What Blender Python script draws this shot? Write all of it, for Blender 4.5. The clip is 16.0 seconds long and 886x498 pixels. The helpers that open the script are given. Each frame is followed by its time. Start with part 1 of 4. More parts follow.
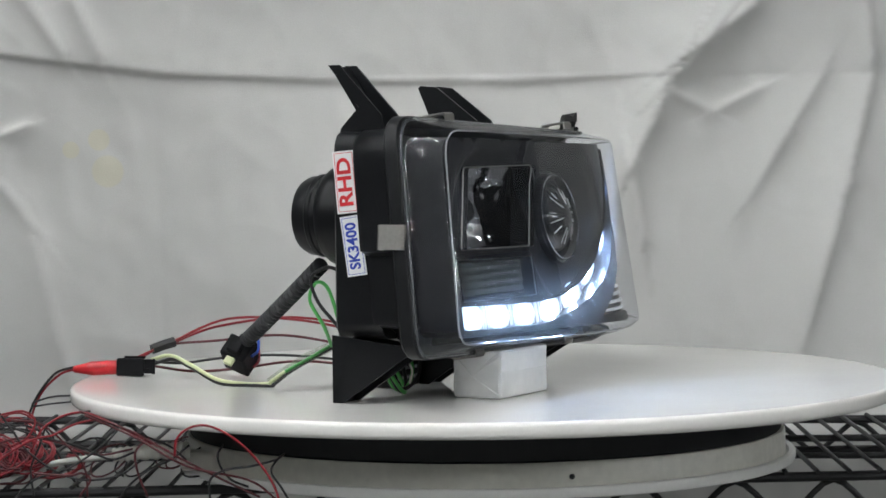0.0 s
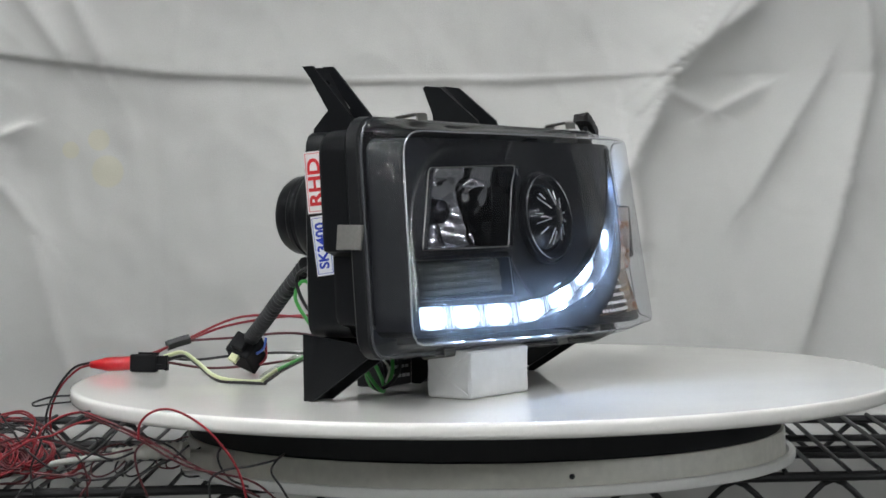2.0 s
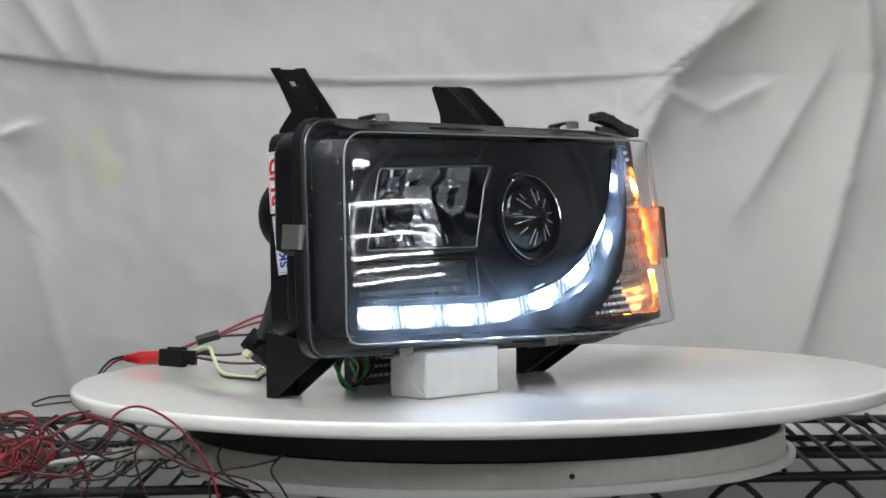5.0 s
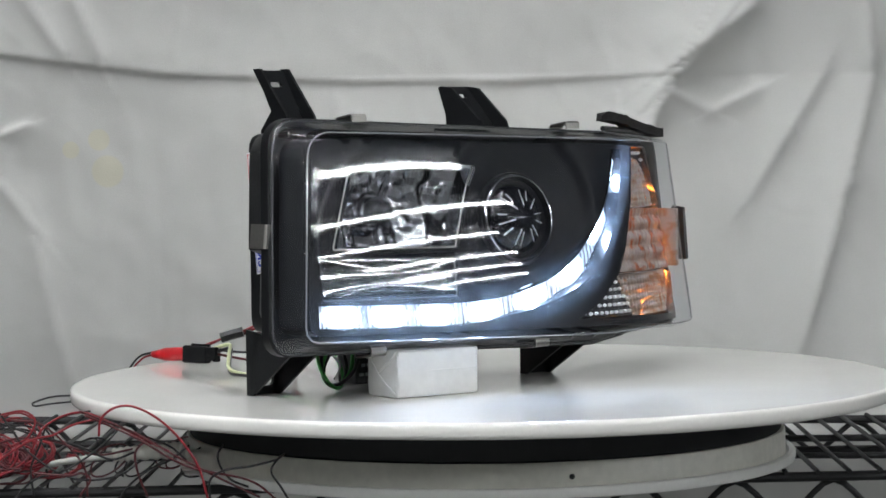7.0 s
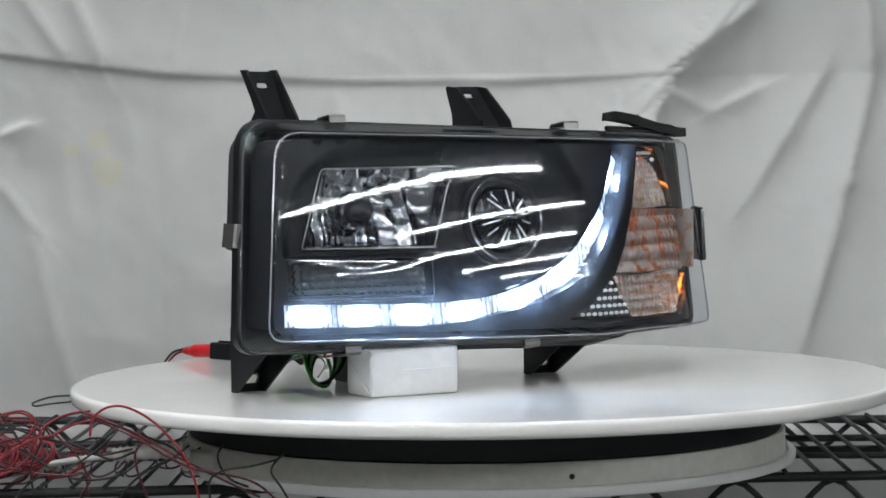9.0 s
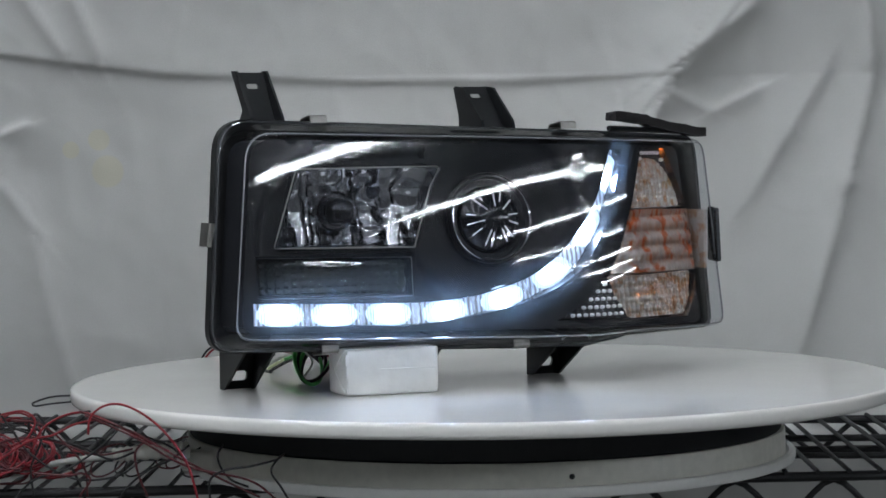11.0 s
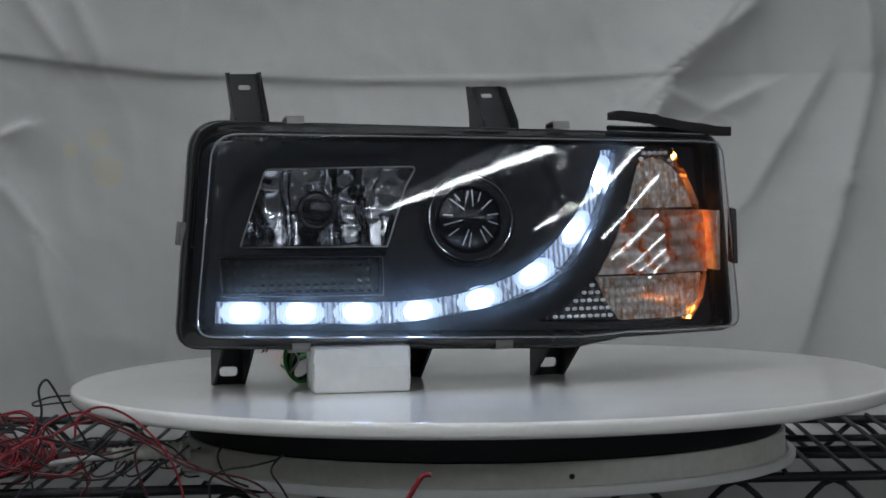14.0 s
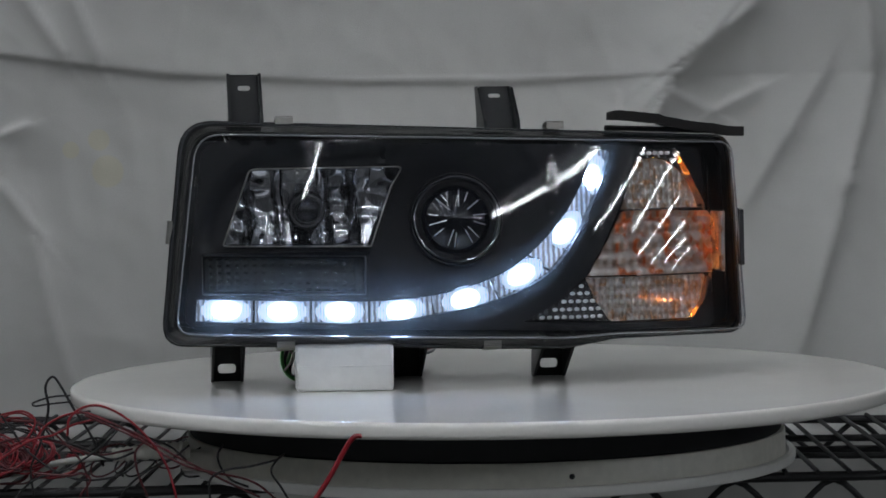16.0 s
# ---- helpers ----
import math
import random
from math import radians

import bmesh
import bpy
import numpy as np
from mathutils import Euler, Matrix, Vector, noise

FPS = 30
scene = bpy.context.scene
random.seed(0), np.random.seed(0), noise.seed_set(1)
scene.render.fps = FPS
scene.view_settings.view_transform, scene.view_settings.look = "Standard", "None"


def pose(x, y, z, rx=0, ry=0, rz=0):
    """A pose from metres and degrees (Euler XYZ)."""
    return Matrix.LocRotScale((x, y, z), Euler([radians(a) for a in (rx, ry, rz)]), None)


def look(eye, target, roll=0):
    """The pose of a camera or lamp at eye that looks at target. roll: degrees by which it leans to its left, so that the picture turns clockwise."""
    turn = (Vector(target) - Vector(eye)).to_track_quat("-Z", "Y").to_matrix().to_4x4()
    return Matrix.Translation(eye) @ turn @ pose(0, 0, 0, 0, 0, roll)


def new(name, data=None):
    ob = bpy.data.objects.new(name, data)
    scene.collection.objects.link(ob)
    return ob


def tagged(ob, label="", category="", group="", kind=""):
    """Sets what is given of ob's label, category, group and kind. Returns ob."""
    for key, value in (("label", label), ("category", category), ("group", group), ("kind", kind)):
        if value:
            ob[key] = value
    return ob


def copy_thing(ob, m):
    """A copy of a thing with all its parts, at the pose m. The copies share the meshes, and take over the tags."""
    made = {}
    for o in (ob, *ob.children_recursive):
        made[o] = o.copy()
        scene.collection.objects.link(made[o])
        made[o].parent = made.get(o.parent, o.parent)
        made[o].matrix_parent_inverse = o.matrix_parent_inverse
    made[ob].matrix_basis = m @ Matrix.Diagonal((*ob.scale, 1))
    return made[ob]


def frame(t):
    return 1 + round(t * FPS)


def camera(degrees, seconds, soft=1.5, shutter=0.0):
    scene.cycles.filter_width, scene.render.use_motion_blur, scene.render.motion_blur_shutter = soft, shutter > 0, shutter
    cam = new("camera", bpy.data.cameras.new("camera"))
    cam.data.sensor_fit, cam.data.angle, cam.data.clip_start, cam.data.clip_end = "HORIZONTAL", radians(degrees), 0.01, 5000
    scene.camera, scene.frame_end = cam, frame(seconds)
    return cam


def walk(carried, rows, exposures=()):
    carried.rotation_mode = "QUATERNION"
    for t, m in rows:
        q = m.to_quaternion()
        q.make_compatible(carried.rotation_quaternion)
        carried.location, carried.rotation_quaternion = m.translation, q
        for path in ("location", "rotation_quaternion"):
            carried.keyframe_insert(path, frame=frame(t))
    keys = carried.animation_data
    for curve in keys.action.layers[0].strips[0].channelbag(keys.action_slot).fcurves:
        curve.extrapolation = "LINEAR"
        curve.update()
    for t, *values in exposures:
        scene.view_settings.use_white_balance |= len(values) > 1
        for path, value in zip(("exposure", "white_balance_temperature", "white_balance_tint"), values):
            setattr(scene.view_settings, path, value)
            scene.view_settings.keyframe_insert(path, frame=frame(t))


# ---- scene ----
from mathutils import geometry

cam = camera(20.63, 16.0, soft=1.6)
EYE = Vector((0.0, -1.895, 0.1797))
AIM = Vector((-0.0312, -0.0019, 0.1002))
walk(cam, [(0.0, look(EYE, AIM, -0.745)), (16.0, look(EYE, AIM, -0.745))],
     exposures=[(0.0, -0.05, 6480, 9), (8.0, -0.05, 6420, 9), (9.2, -0.11, 6330, 9), (11.3, -0.68, 6110, 9), (12.5, -0.87, 6110, 9), (14.0, -1.06, 6160, 9), (16.0, -1.22, 6250, 10)])

# the turntable turns at an even pace, clockwise seen from above
TURN_AT_START, TURN_RATE = 64.23, -3.508


def turn(t):
    return pose(0, 0, 0, 0, 0, TURN_AT_START + TURN_RATE * t)


# ---- light: the room's own tubes are built below; the world is a dim interior grey ----
world = bpy.data.worlds.new("room_air")
scene.world = world
world.use_nodes = True
world.node_tree.nodes["Background"].inputs["Color"].default_value = (0.93, 0.97, 1.0, 1)
world.node_tree.nodes["Background"].inputs["Strength"].default_value = 0.05
TUBE_STRENGTH = 115.0


# ---- materials ----
def mat(name, color, rough=0.5, metal=0.0, grain=0.0, scale=200.0, bump=0.0, coat=0.0, emit=None, power=0.0, tint=None, blotch=18.0):
    m = bpy.data.materials.new(name)
    m.use_nodes = True
    n, l = m.node_tree.nodes, m.node_tree.links
    p = n["Principled BSDF"]
    p.inputs["Base Color"].default_value = (*color, 1)
    p.inputs["Roughness"].default_value = rough
    p.inputs["Metallic"].default_value = metal
    p.inputs["Coat Weight"].default_value = coat
    p.inputs["Coat Roughness"].default_value = 0.05
    if emit:
        p.inputs["Emission Color"].default_value = (*emit, 1)
        p.inputs["Emission Strength"].default_value = power
    if grain or bump:
        co = n.new("ShaderNodeTexCoord")
        fine = n.new("ShaderNodeTexNoise")
        fine.inputs["Scale"].default_value, fine.inputs["Detail"].default_value = scale, 6
        l.new(co.outputs["Object"], fine.inputs["Vector"])
        broad = n.new("ShaderNodeTexNoise")
        broad.inputs["Scale"].default_value, broad.inputs["Detail"].default_value = blotch, 4
        l.new(co.outputs["Object"], broad.inputs["Vector"])
        both = n.new("ShaderNodeMath")
        both.operation = "ADD"
        l.new(fine.outputs["Fac"], both.inputs[0])
        l.new(broad.outputs["Fac"], both.inputs[1])
        if grain:
            ramp = n.new("ShaderNodeMapRange")
            ramp.inputs["From Min"].default_value, ramp.inputs["From Max"].default_value = 0.6, 1.4
            l.new(both.outputs[0], ramp.inputs["Value"])
            mix = n.new("ShaderNodeMix")
            mix.data_type = "RGBA"
            dark = tint or tuple(c * (1 - grain) for c in color)
            mix.inputs["A"].default_value = (*dark, 1)
            mix.inputs["B"].default_value = (*(min(1, c * (1 + grain * 0.4)) for c in color), 1)
            l.new(ramp.outputs[0], mix.inputs["Factor"])
            l.new(mix.outputs["Result"], p.inputs["Base Color"])
            rr = n.new("ShaderNodeMapRange")
            rr.inputs["To Min"].default_value, rr.inputs["To Max"].default_value = max(0, rough - grain * 0.3), min(1, rough + grain * 0.3)
            l.new(broad.outputs["Fac"], rr.inputs["Value"])
            l.new(rr.outputs[0], p.inputs["Roughness"])
        if bump:
            b = n.new("ShaderNodeBump")
            b.inputs["Strength"].default_value, b.inputs["Distance"].default_value = bump, 0.001
            l.new(fine.outputs["Fac"], b.inputs["Height"])
            l.new(b.outputs["Normal"], p.inputs["Normal"])
    return m


def clear_mat(name, color, floor=0.04, haze=0.0):
    """Thin clear plastic: see-through, with gloss that grows towards grazing."""
    m = bpy.data.materials.new(name)
    m.use_nodes = True
    n, l = m.node_tree.nodes, m.node_tree.links
    n.remove(n["Principled BSDF"])
    see, gloss, mix = n.new("ShaderNodeBsdfTransparent"), n.new("ShaderNodeBsdfGlossy"), n.new("ShaderNodeMixShader")
    see.inputs["Color"].default_value = (*color, 1)
    gloss.inputs["Roughness"].default_value = 0.015
    lw, pw, mr = n.new("ShaderNodeLayerWeight"), n.new("ShaderNodeMath"), n.new("ShaderNodeMapRange")
    lw.inputs["Blend"].default_value = 0.5
    pw.operation = "POWER"
    pw.inputs[1].default_value = 4.0
    mr.inputs["To Min"].default_value, mr.inputs["To Max"].default_value = floor, 0.4
    l.new(lw.outputs["Facing"], pw.inputs[0])
    l.new(pw.outputs[0], mr.inputs["Value"])
    l.new(mr.outputs[0], mix.inputs["Fac"])
    l.new(see.outputs[0], mix.inputs[1])
    l.new(gloss.outputs[0], mix.inputs[2])
    if haze:
        on_face, behind, dif, mix2 = n.new("ShaderNodeBsdfDiffuse"), n.new("ShaderNodeBsdfTranslucent"), n.new("ShaderNodeMixShader"), n.new("ShaderNodeMixShader")
        on_face.inputs["Color"].default_value = behind.inputs["Color"].default_value = (0.8, 0.82, 0.85, 1)
        dif.inputs["Fac"].default_value = 0.85
        l.new(on_face.outputs[0], dif.inputs[1])
        l.new(behind.outputs[0], dif.inputs[2])
        mix2.inputs["Fac"].default_value = haze
        l.new(mix.outputs[0], mix2.inputs[1])
        l.new(dif.outputs[0], mix2.inputs[2])
        l.new(mix2.outputs[0], n["Material Output"].inputs["Surface"])
    else:
        l.new(mix.outputs[0], n["Material Output"].inputs["Surface"])
    return m


def striped_glow(name, color, glow, low, high, scale, base_rough=0.15, axis="X"):
    """A glow broken up by ribs: the lit light guide, and the diodes' added glare."""
    m = mat(name, color, base_rough, coat=0.5)
    n, l = m.node_tree.nodes, m.node_tree.links
    p = n["Principled BSDF"]
    co, wave, nz, mr, mul = (n.new("ShaderNodeTexCoord"), n.new("ShaderNodeTexWave"), n.new("ShaderNodeTexNoise"),
                             n.new("ShaderNodeMapRange"), n.new("ShaderNodeMath"))
    wave.bands_direction = axis
    wave.inputs["Scale"].default_value = scale
    wave.inputs["Distortion"].default_value = 1.5
    wave.inputs["Detail Scale"].default_value = 3.0
    nz.inputs["Scale"].default_value = 160
    l.new(co.outputs["Object"], wave.inputs["Vector"])
    l.new(co.outputs["Object"], nz.inputs["Vector"])
    mul.operation = "MULTIPLY"
    l.new(wave.outputs["Fac"], mul.inputs[0])
    l.new(nz.outputs["Fac"], mul.inputs[1])
    mr.inputs["From Max"].default_value = 0.55
    mr.inputs["To Min"].default_value, mr.inputs["To Max"].default_value = low, high
    l.new(mul.outputs[0], mr.inputs["Value"])
    p.inputs["Emission Color"].default_value = (*glow, 1)
    l.new(mr.outputs[0], p.inputs["Emission Strength"])
    return m


def indicator_plastic(name, tint, glint_tint, clear, through_tint, ribs, speck=90.0):
    """Clear moulded lens plastic over a bright reflector: part gloss, part see-through, part milky. Its orange patches
    are the bulb's glints, painted in.
    """
    m = mat(name, tint, 0.14, metal=0.55, coat=0.4)
    n, l = m.node_tree.nodes, m.node_tree.links
    p = n["Principled BSDF"]
    co, nz, mr, mix = n.new("ShaderNodeTexCoord"), n.new("ShaderNodeTexNoise"), n.new("ShaderNodeMapRange"), n.new("ShaderNodeMix")
    nz.inputs["Scale"].default_value, nz.inputs["Detail"].default_value = speck, 5
    l.new(co.outputs["Object"], nz.inputs["Vector"])
    mr.inputs["From Min"].default_value, mr.inputs["From Max"].default_value = 0.50, 0.60
    l.new(nz.outputs["Fac"], mr.inputs["Value"])
    mix.data_type = "RGBA"
    mix.inputs["A"].default_value, mix.inputs["B"].default_value = (*tint, 1), (*glint_tint, 1)
    l.new(mr.outputs[0], mix.inputs["Factor"])
    l.new(mix.outputs["Result"], p.inputs["Base Color"])
    bump = n.new("ShaderNodeBump")
    bump.inputs["Strength"].default_value, bump.inputs["Distance"].default_value = 0.35, 0.002
    l.new(nz.outputs["Fac"], bump.inputs["Height"])
    l.new(bump.outputs["Normal"], p.inputs["Normal"])
    milk, see, soft, both = n.new("ShaderNodeBsdfTranslucent"), n.new("ShaderNodeBsdfTransparent"), n.new("ShaderNodeMixShader"), n.new("ShaderNodeMixShader")
    milk.inputs["Color"].default_value = see.inputs["Color"].default_value = (*through_tint, 1)
    soft.inputs["Fac"].default_value = 0.68
    l.new(milk.outputs[0], soft.inputs[1])
    l.new(see.outputs[0], soft.inputs[2])
    last = None
    for axis, sc in zip("XZ", ribs):
        w = n.new("ShaderNodeTexWave")
        w.bands_direction = axis
        w.inputs["Scale"].default_value, w.inputs["Distortion"].default_value, w.inputs["Detail Scale"].default_value = sc, 1.6, 2.0
        l.new(co.outputs["Object"], w.inputs["Vector"])
        if last:
            mul = n.new("ShaderNodeMath")
            mul.operation = "MULTIPLY"
            l.new(last, mul.inputs[0])
            l.new(w.outputs["Fac"], mul.inputs[1])
            last = mul.outputs[0]
        else:
            last = w.outputs["Fac"]
    open_ = n.new("ShaderNodeMapRange")
    open_.inputs["From Min"].default_value, open_.inputs["From Max"].default_value = 0.05, 0.65
    open_.inputs["To Min"].default_value, open_.inputs["To Max"].default_value = clear * 0.22, clear
    l.new(last, open_.inputs["Value"])
    l.new(open_.outputs[0], both.inputs["Fac"])
    l.new(p.outputs[0], both.inputs[1])
    l.new(soft.outputs[0], both.inputs[2])
    l.new(both.outputs[0], n["Material Output"].inputs["Surface"])
    return m


def cloth_mat():
    m = mat("white_cloth", (0.56, 0.555, 0.535), 0.9, grain=0.06, scale=900, bump=0.25, blotch=4.0)
    n, l = m.node_tree.nodes, m.node_tree.links
    p = n["Principled BSDF"]
    p.inputs["Specular IOR Level"].default_value = 0.1
    old = p.inputs["Base Color"].links[0].from_socket
    co = n.new("ShaderNodeTexCoord")
    last = old
    for cx, cz, r in STAINS:
        d, mp, mix = n.new("ShaderNodeVectorMath"), n.new("ShaderNodeMapRange"), n.new("ShaderNodeMix")
        flat = n.new("ShaderNodeVectorMath")
        flat.operation = "MULTIPLY"
        flat.inputs[1].default_value = (1, 0, 1)
        l.new(co.outputs["Object"], flat.inputs[0])
        d.operation = "DISTANCE"
        d.inputs[1].default_value = (cx, 0, cz)
        l.new(flat.outputs[0], d.inputs[0])
        mp.inputs["From Min"].default_value, mp.inputs["From Max"].default_value = r * 0.88, r * 1.02
        mp.inputs["To Min"].default_value, mp.inputs["To Max"].default_value = 0.55, 0.0
        l.new(d.outputs["Value"], mp.inputs["Value"])
        mix.data_type = "RGBA"
        mix.inputs["B"].default_value = (0.60, 0.565, 0.41, 1)
        l.new(mp.outputs[0], mix.inputs["Factor"])
        l.new(last, mix.inputs["A"])
        last = mix.outputs["Result"]
    l.new(last, p.inputs["Base Color"])
    return m


STAINS = [(-0.3788, 0.1909, 0.0111), (-0.4069, 0.1813, 0.0088), (-0.371, 0.1596, 0.0166)]
CLOTH = cloth_mat()
TABLE_WHITE = mat("white_laminate", (0.885, 0.868, 0.825), 0.075, grain=0.05, scale=300, coat=0.1, blotch=12)
BASE_WHITE = mat("aged_white_plastic", (0.76, 0.75, 0.68), 0.4, grain=0.14, scale=150, bump=0.05)
FLANGE = mat("white_moulded_flange", (0.86, 0.86, 0.83), 0.3, grain=0.08, scale=150, coat=0.2)
BLACK_RING = mat("black_rubber_ring", (0.012, 0.013, 0.016), 0.5, grain=0.3)
HOUSING = mat("black_moulded_plastic", (0.008, 0.0085, 0.0095), 0.36, grain=0.25, scale=600, bump=0.12)
BEZEL = mat("satin_black_bezel", (0.006, 0.0065, 0.009), 0.42, grain=0.2, scale=900, bump=0.06)
GASKET = mat("grey_clear_edge", (0.04, 0.042, 0.046), 0.25, coat=0.5)
EDGE = mat("clear_moulded_edge", (0.22, 0.225, 0.24), 0.15, coat=1.0)
LENS = clear_mat("clear_polycarbonate", (0.93, 0.94, 0.96), floor=0.045, haze=0.034)
SMOKED = clear_mat("smoked_plastic", (0.72, 0.74, 0.74), floor=0.06)
CHROME = mat("bright_chrome", (0.62, 0.63, 0.66), 0.10, metal=1.0)
FACET = mat("faceted_chrome", (0.66, 0.67, 0.70), 0.09, metal=1.0, grain=0.15, scale=200)
DARK_CHROME = mat("dark_chrome", (0.07, 0.072, 0.08), 0.18, metal=1.0)
FIN = mat("bright_metal_fin", (0.85, 0.86, 0.88), 0.45, metal=0.6)
STEEL = mat("spring_steel", (0.34, 0.33, 0.31), 0.42, metal=1.0, grain=0.15, scale=400)
BLACK_GLASS = mat("dark_glass", (0.006, 0.007, 0.010), 0.05)
SOCKET_BLACK = mat("matt_black_nylon", (0.006, 0.006, 0.007), 0.6, grain=0.3, scale=500, bump=0.15)
for dull, level in ((HOUSING, 0.22), (BEZEL, 0.22), (SOCKET_BLACK, 0.15)):
    dull.node_tree.nodes["Principled BSDF"].inputs["Specular IOR Level"].default_value = level
FOAM = mat("black_foam", (0.02, 0.018, 0.018), 0.85, grain=0.4, scale=700, bump=0.6)
GUIDE = striped_glow("lit_light_guide", (0.26, 0.27, 0.29), (0.66, 0.80, 1.0), 0.04, 1.2, 80)
LED = mat("lit_led", (0.9, 0.9, 0.9), 0.3, emit=(0.42, 0.62, 1.0), power=200.0)
# glare round the diodes, put in as emission of two discs
HALO = striped_glow("lit_glare_rim", (0.3, 0.31, 0.33), (0.62, 0.79, 1.0), 0.6, 3.6, 150)
OPTIC = striped_glow("lit_diode_optic", (0.8, 0.82, 0.85), (0.62, 0.79, 1.0), 3.0, 14.0, 170)
# second tint paints the amber bulb's glints in the facets as orange patches
AMBER = indicator_plastic("ribbed_indicator_plastic", (0.80, 0.79, 0.78), (0.66, 0.34, 0.18), 0.92, (1.0, 0.90, 0.78), (58, 46))
AMBER_MID = indicator_plastic("indicator_block_plastic", (0.80, 0.74, 0.71), (0.85, 0.19, 0.04), 0.92, (1.0, 0.84, 0.70), (44, 26), 70.0)
# glowing and dark sides of the drum added to make the amber flash
DRUM_LIT = mat("lit_drum_side", (0.6, 0.2, 0.03), 0.3, emit=(1.0, 0.27, 0.035), power=180.0)
DRUM_DARK = mat("unlit_drum_side", (0.55, 0.34, 0.26), 0.25, metal=0.7, grain=0.3, scale=120)
CRYSTAL = mat("clear_dotted_plastic", (0.16, 0.16, 0.17), 0.12, metal=0.7, grain=0.5, scale=260, bump=0.5)
PRISM = mat("dull_prism_plastic", (0.24, 0.25, 0.24), 0.15, metal=0.8, grain=0.4, scale=300, bump=0.3)
PAPER = mat("white_tape_paper", (0.84, 0.84, 0.83), 0.3, grain=0.08, scale=120, bump=0.3, blotch=40)
LABEL_WHITE = mat("label_paper", (0.82, 0.82, 0.82), 0.4, grain=0.03)
INK_RED, INK_BLUE, INK_GREY = mat("red_ink", (0.62, 0.02, 0.025), 0.5), mat("blue_ink", (0.02, 0.05, 0.42), 0.5), mat("grey_ink", (0.35, 0.36, 0.38), 0.5)
RED_WIRE = mat("red_wire", (0.26, 0.012, 0.020), 0.38, grain=0.2, scale=90)
BLACK_WIRE = mat("black_wire", (0.012, 0.011, 0.012), 0.4, grain=0.2, scale=90)
MAROON_WIRE = mat("dark_red_wire", (0.09, 0.012, 0.016), 0.42, grain=0.2, scale=90)
GREEN_WIRE = mat("green_wire", (0.08, 0.42, 0.09), 0.4, grain=0.1)
CREAM_WIRE = mat("cream_wire", (0.62, 0.66, 0.38), 0.4, grain=0.1)
WHITE_WIRE = mat("white_cable", (0.62, 0.62, 0.58), 0.45, grain=0.1)
BLUE_WIRE = mat("blue_wire", (0.03, 0.10, 0.5), 0.4)
RED_CAP = mat("red_vinyl", (0.50, 0.010, 0.016), 0.3, coat=0.15, grain=0.1)
CONDUIT = mat("grey_black_conduit", (0.013, 0.014, 0.016), 0.5, grain=0.2)
SLEEVE = clear_mat("clear_sleeve", (0.93, 0.95, 0.9), floor=0.08, haze=0.12)
SHELF = mat("black_coated_wire", (0.010, 0.010, 0.011), 0.5, grain=0.3, scale=200, bump=0.1)
WALL = mat("room_paint", (0.16, 0.16, 0.16), 0.9, grain=0.08, scale=30, blotch=2)
FLOOR = mat("room_floor", (0.12, 0.12, 0.115), 0.6, grain=0.2, scale=20, blotch=2)
TUBE = mat("lit_tube", (0.9, 0.9, 0.9), 0.4, emit=(0.975, 1.0, 1.02), power=TUBE_STRENGTH)
FITTING = mat("grey_enamel", (0.12, 0.12, 0.12), 0.5, grain=0.05)


# ---- mesh helpers ----
def part(name, bm, material, parent=None, label="", smooth=None):
    me = bpy.data.meshes.new(name)
    bm.normal_update()
    if smooth is not None:
        for f in bm.faces:
            f.smooth = True
        for e in bm.edges:
            if len(e.link_faces) == 2 and e.calc_face_angle(0) > radians(smooth):
                e.smooth = False
    bm.to_mesh(me)
    bm.free()
    me.materials.append(material)
    ob = new(name, me)
    ob.parent = parent
    if label:
        ob["label"] = label
    return ob


def thing(name, label, category, group="", kind=""):
    return tagged(new(name), label, category, group, kind)


def grid_faces(bm, rings, closed=True):
    n = len(rings[0])
    for a, b in zip(rings, rings[1:]):
        for i in range(n if closed else n - 1):
            j = (i + 1) % n
            try:
                bm.faces.new((a[i], a[j], b[j], b[i]))
            except ValueError:
                pass


def loft(loops, cap_start=False, cap_end=False):
    bm = bmesh.new()
    rings = [[bm.verts.new(p) for p in lp] for lp in loops]
    grid_faces(bm, rings)
    if cap_start:
        bm.faces.new(list(reversed(rings[0])))
    if cap_end:
        bm.faces.new(rings[-1])
    bmesh.ops.recalc_face_normals(bm, faces=bm.faces)
    return bm


def lathe(profile, n=48, axis=(0, 0, 1), centre=(0, 0, 0)):
    """profile: (radius, height) pairs, turned about axis."""
    q = Vector((0, 0, 1)).rotation_difference(Vector(axis)).to_matrix()
    loops = [[Vector(centre) + q @ Vector((r * math.cos(2 * math.pi * i / n), r * math.sin(2 * math.pi * i / n), h)) for i in range(n)] for r, h in profile]
    return loft(loops, profile[0][0] > 1e-5, profile[-1][0] > 1e-5)


def box(lo, hi, bevel=0.001, m=None):
    bm = bmesh.new()
    bmesh.ops.create_cube(bm, size=1)
    for v in bm.verts:
        v.co = Vector([(a + b) / 2 + c * (b - a) for a, b, c in zip(lo, hi, v.co)])
    if bevel:
        bmesh.ops.bevel(bm, geom=bm.edges, offset=bevel, segments=2, affect="EDGES", profile=0.5)
    if m:
        bmesh.ops.transform(bm, matrix=m, verts=bm.verts)
    return bm


